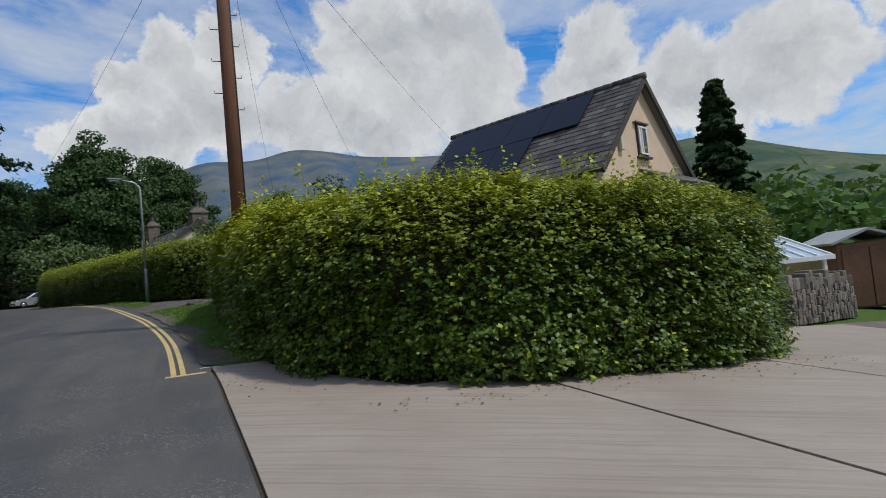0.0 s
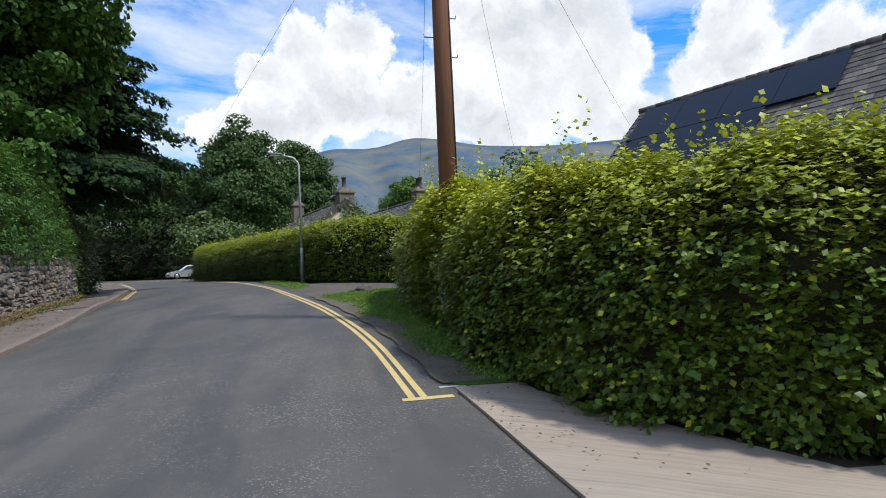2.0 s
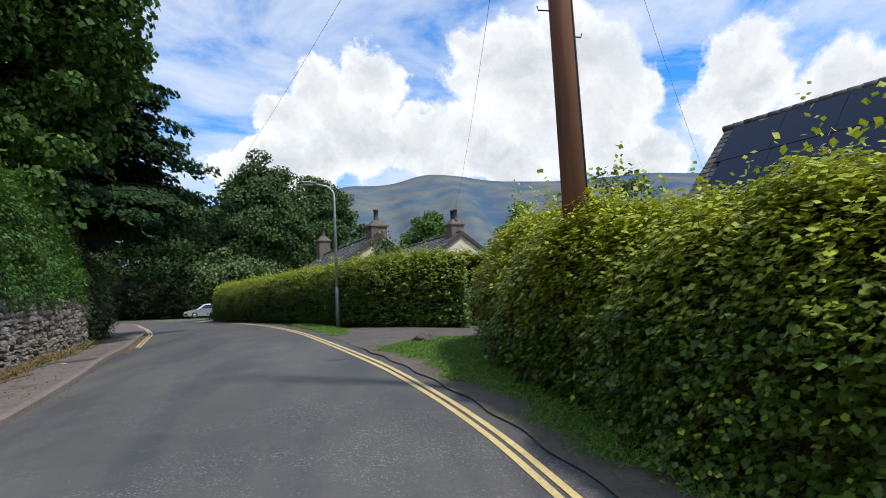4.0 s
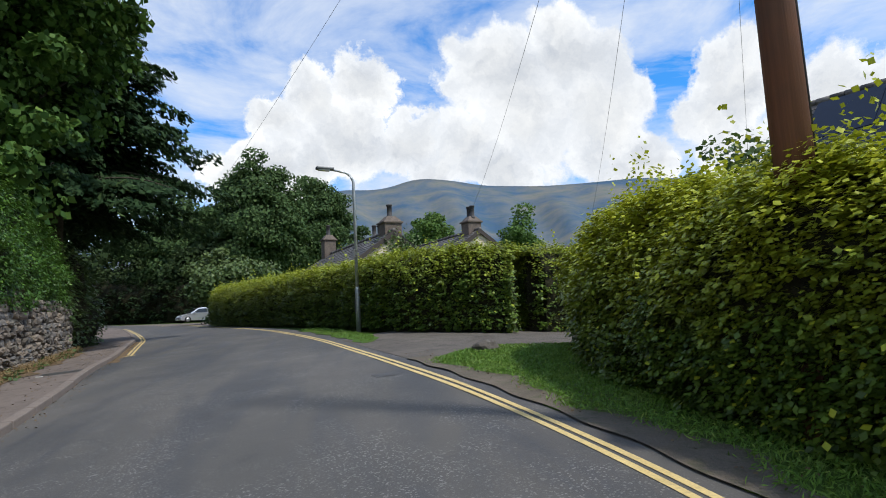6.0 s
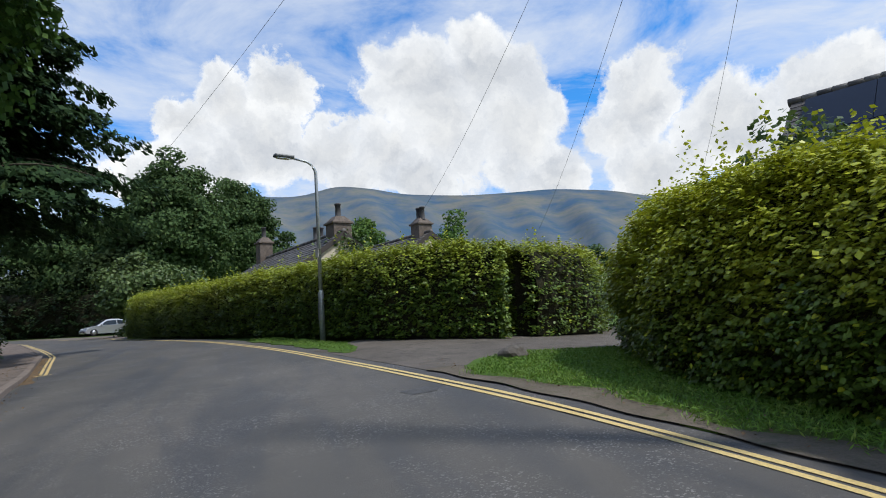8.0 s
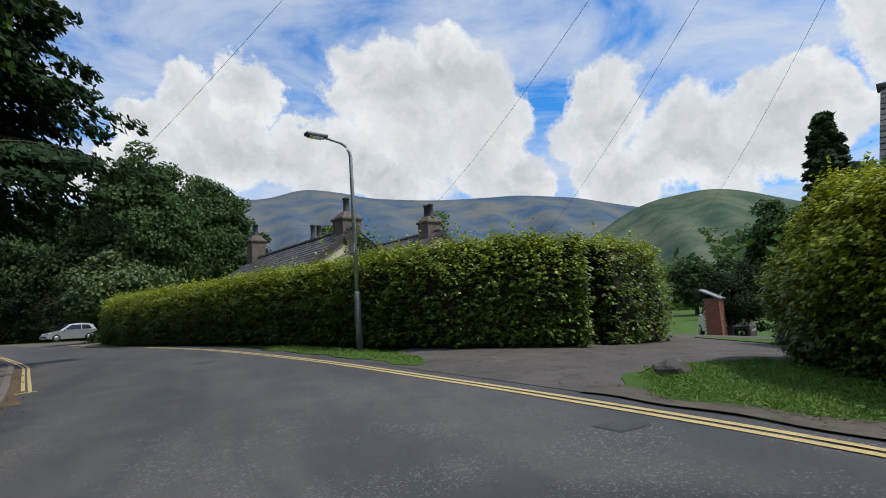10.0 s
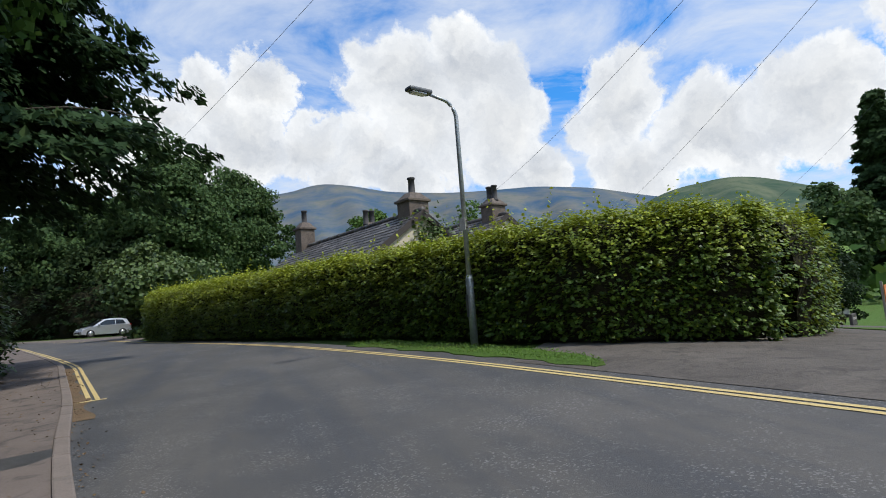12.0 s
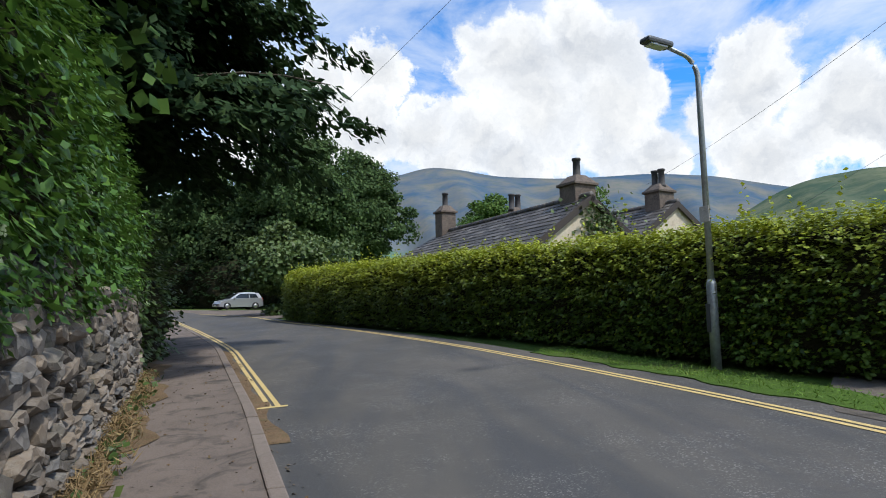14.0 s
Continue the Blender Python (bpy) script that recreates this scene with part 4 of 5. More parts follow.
def cable(a, b, sag, thick=0.005):
    a, b = Vector(a), Vector(b)
    pts = [a.lerp(b, f) - Vector((0, 0, sag * 4 * f * (1 - f))) for f in np.linspace(0, 1, 25)]
    ob = tube("cable", pts, [thick] * 25, M["wire"], sides=5)
    tagged(ob, "thin black overhead cable hung from the pole", "cable", "overhead cables")


TOP = telegraph_pole()
for far, sag in (((5.4, 39.6, 7.2), 0.7), ((14.8, 45.0, 6.3), 0.8), ((-16.0, 66.0, 10.5), 1.2), ((26.0, 43.0, 7.0), 0.9), ((13.0, -24.0, 9.5), 0.8)):
    cable(TOP, far, sag)


# ---- street lamp ----
def street_lamp():
    x, y = -1.6, 26.0
    z = gz(x, y)
    root = thing("street_lamp", (x, y, z - 0.03), "tall grey galvanised street lamp standing in the hedge", "street lamp")
    tube("base_section", [(0, 0, 0), (0, 0, 1.25), (0, 0, 1.32)], [0.074, 0.074, 0.052], M["galv"], root, sides=16)
    top, way = 4.62, Vector((-0.95, -0.30, 0)).normalized()
    pts, rad = [(0, 0, 1.3)], [0.049]
    for f in np.linspace(0, 1, 10):
        a = f * math.pi / 2 * 0.93
        p = way * (0.34 * (1 - math.cos(a))) + Vector((0, 0, top - 0.34 + 0.34 * math.sin(a) + 0.12))
        pts.append(tuple(p))
        rad.append(0.042 - 0.011 * f)
    end = Vector(pts[-1]) + way * 0.35 + Vector((0, 0, 0.05))
    pts.append(tuple(end))
    rad.append(0.03)
    tube("column", pts, rad, M["galv"], root, sides=14)
    turn = math.degrees(math.atan2(way.y, way.x))
    block("lantern", (0.52, 0.20, 0.085), tuple(end + way * 0.22 + Vector((0, 0, 0.02))), M["lampgrey"], root, "flat dark grey lantern head", turn=turn, bevel=0.035)
    block("glass", (0.34, 0.15, 0.03), tuple(end + way * 0.24 - Vector((0, 0, 0.035))), M["lens"], root, "clear lamp glass", turn=turn, bevel=0.012)
    block("door", (0.012, 0.09, 0.42), (-0.083, 0, 0.75), M["lampgrey"], root, turn=0)
    block("notice", (0.012, 0.16, 0.24), (-0.062, -0.03, 2.3), M["pale"], root, "small pale notice plate", turn=20)
    for h in (2.23, 2.37):
        tube("band", [(0, 0, h), (0, 0, h + 0.02)], [0.06, 0.06], M["steel"], root, sides=12)


street_lamp()


# ---- stone wall ----
def stone_wall():
    root = thing("stone_wall", (0, 0, 0), "old dry field-stone roadside wall with weeds at its foot", "", kind="structure")
    top = lambda y: float(np.interp(y, [12, 24, 27, 29.5], [1.85, 1.85, 1.75, 1.45]))
    ys = steps(4, 29.6, 0.4)
    verts, faces = [], []
    for y in ys:
        x = WALL(y)
        g = gz(x, y)
        verts += [(x - 0.03, y, g - 0.1), (x - 0.10, y, g + top(y) - 0.06), (x - 0.62, y, g + top(y) - 0.06), (x - 0.62, y, g - 0.1)]
    for i in range(len(ys) - 1):
        for k in range(3):
            a = i * 4 + k
            faces.append((a, a + 4, a + 5, a + 1))
    e = (len(ys) - 1) * 4
    faces += [(0, 1, 2, 3), (e + 3, e + 2, e + 1, e)]
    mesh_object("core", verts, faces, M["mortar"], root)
    rng = np.random.default_rng(5)
    shapes = []
    for k in range(14):
        bm = bmesh.new()
        bmesh.ops.create_icosphere(bm, subdivisions=2, radius=0.5)
        e1, e2 = rng.uniform(0.25, 0.45), rng.uniform(0.25, 0.5)
        for v in bm.verts:
            c = v.co
            m = max(abs(c.x), abs(c.y), abs(c.z)) * 2
            c /= m ** 0.75
            c += Vector(rng.normal(0, 0.035, 3))
        me = bpy.data.meshes.new("stone")
        bm.to_mesh(me)
        bm.free()
        me.materials.append(M["stone"])
        shapes.append(me)
    cells = []
    z = 0.02
    while z < 1.9:
        h = rng.uniform(0.075, 0.17)
        y = 12.0 + rng.uniform(0, 0.2)
        while y < 29.4:
            l = rng.uniform(0.12, 0.42) * (1.25 if h > 0.13 else 1)
            if z + h < top(y) + 0.05:
                cells.append((y + l / 2, z + h / 2, l, h))
            y += l + 0.012
        z += h + 0.008
    cells.sort(key=lambda c: -(20.5 < c[0] < 27.5) * 10 - rng.uniform())
    big = [c for c in cells if 20.0 < c[0] < 27.5 and c[2] * c[3] > 0.026]
    chosen = set(big[:300])
    sv, sf = [], []
    for c in cells:
        y, zz, l, h = c
        x = WALL(y) - 0.06 - 0.04 * zz
        me = shapes[rng.integers(len(shapes))]
        turn = math.degrees(math.atan2(WALL(y - 0.3) - WALL(y + 0.3), 0.6))
        m = pose(x + rng.uniform(-0.025, 0.03), y, gz(x, y) + zz + rng.normal(0, 0.022), rng.normal(0, 11), rng.normal(0, 6), turn + rng.normal(0, 6)) @ Matrix.Diagonal((0.24 * rng.uniform(0.85, 1.25), l * rng.uniform(0.85, 1.1), h * rng.uniform(0.85, 1.45), 1))
        if c in chosen:
            ob = new("stone", me)
            ob.parent = root
            ob.matrix_basis = m
        else:
            first = len(sv)
            sv += [m @ v.co for v in me.vertices]
            sf += [tuple(first + i for i in p.vertices) for p in me.polygons]
    ob = mesh_object("stonework", sv, sf, M["stone"], root)
    ob["kind"] = "stuff"
    pl, ol = [], []
    for k in range(170):
        y = rng.uniform(16, 30)
        x = WALL(y) + abs(rng.normal(0.12, 0.12))
        g = gz(x, y) + 0.1
        for f in range(7 if k % 3 == 0 else 3):
            pl.append((x + rng.normal(0, 0.05), y + rng.normal(0, 0.05), g + abs(rng.normal(0.06, 0.06))))
            ol.append((rng.normal(), rng.normal(), 0.6))
    tagged(leaves("wall_weeds", np.array(pl), np.array(ol), 0.09, LEAF["bush"]), "scattered weeds growing along the wall foot", "weeds", "", "stuff")
    pl, ol = [], []
    for k in range(260):
        y = rng.uniform(17, 29.5)
        x = WALL(y) + abs(rng.normal(0.05, 0.13))
        g = gz(x, y) + 0.11
        lean = (rng.normal(0.35, 0.4), rng.normal(0, 0.5))
        for f in range(16):
            u = rng.uniform(0, 1)
            pl.append((x + lean[0] * u * 0.2 + rng.normal(0, 0.05), y + lean[1] * u * 0.2 + rng.normal(0, 0.06), g + u * 0.19))
            ol.append((lean[0] + rng.normal(0, 0.5), lean[1] + rng.normal(0, 0.5), 1.1))
    tagged(leaves("dry_grass", np.array(pl), np.array(ol), 0.13, M["straw"], up=0.0, jitter=0.9, slim=0.05), "dry straw-coloured grass against the wall foot", "dry grass", "", "stuff")


stone_wall()


# ---- houses ----
def slates(name, parent, corner, along, down, length, depth, row, wide, mat, seed, hip=0.0, bare=None):
    """Courses of slates on a roof plane: corner at the ridge, along the ridge and down the slope, joined into one mesh."""
    rng = np.random.default_rng(seed)
    corner, along, down = Vector(corner), Vector(along).normalized(), Vector(down).normalized()
    out = along.cross(down).normalized()
    if out.z < 0:
        out = -out
    verts, faces = [], []
    n = int(depth / row)
    for r in range(n + 1):
        d0 = r * row
        d1 = min(d0 + row * 1.25, depth + 0.05)
        a0 = -hip * d0
        a = a0 - (wide / 2 if r % 2 else 0)
        while a < length:
            w = wide * rng.uniform(0.75, 1.25)
            b = min(a + w - 0.008, length)
            lo = max(a, a0)
            if b - lo > 0.04:
                j = rng.uniform(0, 0.015)
                t = 0.018 + rng.uniform(0, 0.012)
                first = len(verts)
                for aa, dd, oo in ((lo, d0, 0.004), (b, d0, 0.004), (b, d1 + j, t), (lo, d1 + j, t), (lo, d1 + j, t - 0.02), (b, d1 + j, t - 0.02)):
                    verts.append(corner + along * aa + down * dd + out * oo)
                faces += [(first, first + 1, first + 2, first + 3), (first + 3, first + 2, first + 5, first + 4)]
            a += w
    ob = mesh_object(name, verts, faces, mat, parent)
    ob["kind"] = "stuff"
    return ob


def prism(name, pts, thick, mat, parent, label=""):
    """A flat polygon given a thickness along its normal, downwards."""
    p = [Vector(v) for v in pts]
    nrm = (p[1] - p[0]).cross(p[2] - p[0]).normalized()
    if nrm.z < 0:
        nrm = -nrm
    n = len(p)
    verts = p + [v - nrm * thick for v in p]
    faces = [tuple(range(n)), tuple(range(2 * n - 1, n - 1, -1))] + [(i, i + n, (i + 1) % n + n, (i + 1) % n) for i in range(n)]
    return mesh_object(name, verts, faces, mat, parent, label)


def solar_house():
    z0 = gz(11, 13) - 0.15
    root = thing("house", (0, 0, 0), "peach-rendered gabled house with a black solar roof", "house")
    A, L = Vector((12.9, 14.0, 6.65)), Vector((9.9, 21.0, 6.65))
    r = (A - L).normalized()
    s = Vector((r.y, -r.x, 0)).normalized()
    if s.x > 0:
        s = -s
    half, drop = 3.05, 2.85
    eave = A.z - drop
    # walls
    def wall(name, p, q, gable=None):
        lo = [Vector((p.x, p.y, z0)), Vector((q.x, q.y, z0))]
        pts = [lo[0], lo[1], Vector((q.x, q.y, eave)), *([gable] if gable else []), Vector((p.x, p.y, eave))]
        nrm = (pts[1] - pts[0]).cross(pts[2] - pts[0]).normalized() * 0.3
        n = len(pts)
        verts = pts + [v + nrm for v in pts]
        faces = [tuple(range(n)), tuple(range(2 * n - 1, n - 1, -1))] + [(i, (i + 1) % n, (i + 1) % n + n, i + n) for i in range(n)]
        return mesh_object(name, verts, faces, M["render"], root)
    i0 = A - r * 0.12
    f1, f2, b1, b2 = i0 + s * half, i0 - s * half, L + s * half, L - s * half
    wall("wall", f2, f1, i0 - Vector((0, 0, 0.05)))
    wall("wall", f1, b1)
    wall("wall", b1, b2, L - Vector((0, 0, 0.05)))
    wall("wall", b2, f2)
    over = 0.12
    for k in (1, -1):
        d = (s * k * half - Vector((0, 0, drop))).normalized()
        deep = math.hypot(half, drop) + 0.25
        prism("roof", [A + r * over, L - r * over, L - r * over + d * deep, A + r * over + d * deep], 0.12, M["slate"], root)
        up = r.cross(d).normalized()
        up = up if up.z > 0 else -up
        slates("slate_roofing", root, L - r * over + up * 0.012, r, d, (A - L).length + 2 * over, deep, 0.24, 0.30, M["slate"], 11 + k)
        prism("barge_board", [A + r * (over + 0.02) + up * 0.02, A + r * (over - 0.05) + up * 0.02, A + r * (over - 0.05) + d * deep + up * 0.02, A + r * (over + 0.02) + d * deep + up * 0.02], 0.17, M["barge"], root)
        if k == 1:
            # solar panels in two stepped fields with slim joints
            def field(a0, a1, d0, d1, cols, rows):
                for i in range(cols):
                    for j in range(rows):
                        pa, pb = a0 + (a1 - a0) * i / cols + 0.008, a0 + (a1 - a0) * (i + 1) / cols - 0.008
                        da, db = d0 + (d1 - d0) * j / rows + 0.008, d0 + (d1 - d0) * (j + 1) / rows - 0.008
                        q = [L + r * a + d * dd + up * 0.12 for a, dd in ((pa, da), (pb, da), (pb, db), (pa, db))]
                        prism("solar_panel", q, 0.045, M["panel"], root, "flush black solar panel")
            field(0.25, 6.2, 0.22, 1.95, 4, 1)
            field(0.45, 4.6, 1.97, 3.7, 3, 1)
    for i in range(24):
        c = L + r * (i * (A - L).length / 23.0)
        ob = tube("ridge_tile", [c - r * 0.19 + Vector((0, 0, 0.02)), c + r * 0.17 + Vector((0, 0, 0.02))], [0.115, 0.105], M["slate"], root, sides=8)
    # gable window in a recess, sill, head and a vent box
    out = r
    def on_gable(a, h, o=0.0):
        return i0 + s * a + Vector((0, 0, h - i0.z)) + out * o
    turn = math.degrees(math.atan2(s.y, s.x))
    wz, wa = 4.70, 0.19
    win = tagged(block("window", (0.62, 0.08, 0.98), tuple(on_gable(wa, wz, 0.02)), M["barge"], root, turn=turn), "white-framed gable window in a brown surround")
    fr = bmesh.new()
    for dx, dz, w, h in ((-0.24, 0, 0.05, 0.84), (0.24, 0, 0.05, 0.84), (0, 0.4, 0.5, 0.05), (0, -0.4, 0.5, 0.05), (0.09, 0, 0.035, 0.8)):
        c = on_gable(wa + dx, wz + dz, 0.07)
        box(fr, (w, 0.05, h), c, turn, bevel=0.006)
    part("frame", fr, M["white"], win, "white window frame")
    block("pane", (0.44, 0.012, 0.76), tuple(on_gable(wa, wz, 0.062)), M["darkglass"], win, turn=turn, bevel=0)
    block("curtain", (0.2, 0.01, 0.74), tuple(on_gable(wa + 0.1, wz, 0.071)), M["pale"], win, turn=turn, bevel=0)
    block("sill", (0.78, 0.16, 0.07), tuple(on_gable(wa, wz - 0.52, 0.06)), M["barge"], root, turn=turn)
    block("window_head", (0.86, 0.12, 0.05), tuple(on_gable(wa, wz + 0.53, 0.05)), M["chimney"], root, turn=turn)
    block("vent_box", (0.2, 0.12, 0.42), tuple(on_gable(1.62, 4.5, 0.06)), M["cream"], root, "cream wall box", turn=turn, bevel=0.02)
    prism("porch_roof", [on_gable(0.6, 3.85, 0.0), on_gable(-2.9, 3.85, 0.0), on_gable(-2.9, 3.35, 1.0), on_gable(0.6, 3.35, 1.0)], 0.1, M["slate"], root, "low slate lean-to roof")


def chimney(root, at, wide, deep, tall, pots, turn, cap=True):
    x, y, z = at
    st = tagged(block("chimney", (wide, deep, tall), (x, y, z + tall / 2), M["chimney"], root, turn=turn, bevel=0.03), "sooty stone chimney stack")
    block("ledge", (wide + 0.14, deep + 0.14, 0.09), (x, y, z + tall + 0.03), M["chimney"], st, turn=turn, bevel=0.02)
    bm = bmesh.new()
    made = bmesh.ops.create_cone(bm, cap_ends=True, segments=4, radius1=max(wide, deep) * 0.72, radius2=max(wide, deep) * 0.34, depth=0.26)["verts"]
    bmesh.ops.transform(bm, matrix=pose(x, y, z + tall + 0.2, 0, 0, turn + 45), verts=made)
    part("flaunching", bm, M["chimney"], st, "sloped grey cement top")
    for k in range(pots):
        o = (k - (pots - 1) / 2) * 0.32
        px, py = x + o * math.cos(radians(turn)), y + o * math.sin(radians(turn))
        h = z + tall + 0.2
        pot = tube("pot", [(px, py, h), (px, py, h + 0.08), (px, py, h + 0.1), (px, py, h + 0.62), (px, py, h + 0.64), (px, py, h + 0.70)], [0.16, 0.15, 0.125, 0.115, 0.145, 0.14], M["pot"], st, "dark clay chimney pot", 12)


def cottage():
    z0 = gz(1, 40) - 0.1
    root = thing("house", (0, 0, 0), "low old cottage with mossy slate roofs and stone chimneys", "house")
    r = Vector((-0.30, 0.954, 0))
    s = Vector((-0.954, -0.30, 0))
    for name, A, length, hip, seed, half in (("front", Vector((0.62, 34.5, 5.72)), 9.6, True, 21, 2.5), ("back", Vector((5.45, 37.5, 6.15)), 9.0, False, 22, 2.6)):
        drop = 1.75
        B = A + r * length
        eave = A.z - drop
        deep = math.hypot(half, drop) + 0.3
        ends = [(A, -r), (B, r)]
        g = A + r * 0.35
        for p, q, top in ((g + s * half, g - s * half, True), (g + s * half, B + s * half, False), (g - s * half, B - s * half, False)):
            lo = [Vector((p.x, p.y, z0)), Vector((q.x, q.y, z0)), Vector((q.x, q.y, eave)), *([Vector((g.x, g.y, A.z - 0.1))] if top else []), Vector((p.x, p.y, eave))]
            n = len(lo)
            nrm = (lo[1] - lo[0]).cross(lo[2] - lo[0]).normalized() * 0.25
            mesh_object("wall", lo + [v + nrm for v in lo], [tuple(range(n)), tuple(range(2 * n - 1, n - 1, -1))] + [(i, (i + 1) % n, (i + 1) % n + n, i + n) for i in range(n)], M["cream"], root)
        for k in (1, -1):
            d = (s * k * half - Vector((0, 0, drop))).normalized()
            up = r.cross(d).normalized()
            up = up if up.z > 0 else -up
            slope = 2.3 / deep if hip else 0.0
            far = [B, B + d * deep + r * (2.3 if hip else 0)]
            prism("roof", [A, far[0], far[1], A + d * deep], 0.12, M["slate"], root)
            # courses run from the hip end towards the gable
            slates("slate_roofing", root, B + up * 0.012, -r, d, length, deep, 0.26, 0.34, M["slate"], seed + k, slope)
            prism("barge_board", [A - r * 0.03 + up * 0.03, A + r * 0.06 + up * 0.03, A + r * 0.06 + d * deep + up * 0.03, A - r * 0.03 + d * deep + up * 0.03], 0.2, M["barge"], root)
        if hip:
            q = [B, B + s * half + r * 2.3 - Vector((0, 0, drop)), B - s * half + r * 2.3 - Vector((0, 0, drop))]
            prism("roof", q, 0.1, M["slate"], root)
        for i in range(int(length / 0.42)):
            c = A + r * (0.2 + i * 0.42) + Vector((0, 0, 0.03))
            tube("ridge_tile", [c - r * 0.2, c + r * 0.2], [0.11, 0.10], M["slate"], root, sides=8)
    turn = math.degrees(math.atan2(r.y, r.x))
    chimney(root, (0.55, 35.35, 5.25), 0.75, 0.85, 0.92, 1, turn)
    chimney(root, (-2.15, 43.2, 5.35), 0.62, 0.70, 1.2, 1, turn)
    chimney(root, (5.2, 38.3, 5.7), 0.72, 0.80, 0.92, 2, turn)
    chimney(root, (0.55, 41.7, 3.9), 0.5, 0.5, 2.35, 2, turn + 90, False)
    rng = np.random.default_rng(3)
    p = np.array([0.75, 34.55, 5.0]) + rng.normal(0, 1, (700, 3)) * np.array([0.5, 0.12, 0.42]) - np.abs(rng.normal(0, 0.3, (700, 1))) * np.array([0, 0, 1])
    ivy = leaves("climbing_ivy", p, np.tile([0.3, -0.8, 0.3], (700, 1)), 0.13, LEAF["bush"])
    tagged(ivy, "climbing plant on the cottage gable", "climber", "", "stuff")
    return root


def far_cottage():
    root = thing("house", (0, 0, 0), "low slate-roofed outbuilding beyond the side hedge", "house")
    A, B = Vector((11.6, 46.0, 6.15)), Vector((18.6, 44.2, 6.15))
    r = (B - A).normalized()
    s = Vector((r.y, -r.x, 0)).normalized()
    s = s if s.y < 0 else -s
    for k in (1, -1):
        d = (s * k * 2.6 - Vector((0, 0, 1.5))).normalized()
        prism("roof", [A, B, B + d * 3.1, A + d * 3.1], 0.12, M["slate"], root)
        up = r.cross(d).normalized()
        up = up if up.z > 0 else -up
        slates("slate_roofing", root, A + up * 0.012, r, d, (B - A).length, 3.1, 0.28, 0.36, M["slate"], 31 + k)
    z0 = gz(15, 45) - 0.3
    for p, q in ((A + s * 2.4, B + s * 2.4), (B + s * 2.4, B - s * 2.4), (B - s * 2.4, A - s * 2.4), (A - s * 2.4, A + s * 2.4)):
        c = (p + q) / 2
        block("wall", ((q - p).length, 0.25, 4.5 - z0), (c.x, c.y, (4.5 + z0) / 2), M["cream"], root, turn=math.degrees(math.atan2((q - p).y, (q - p).x)))


solar_house()
cottage()
far_cottage()


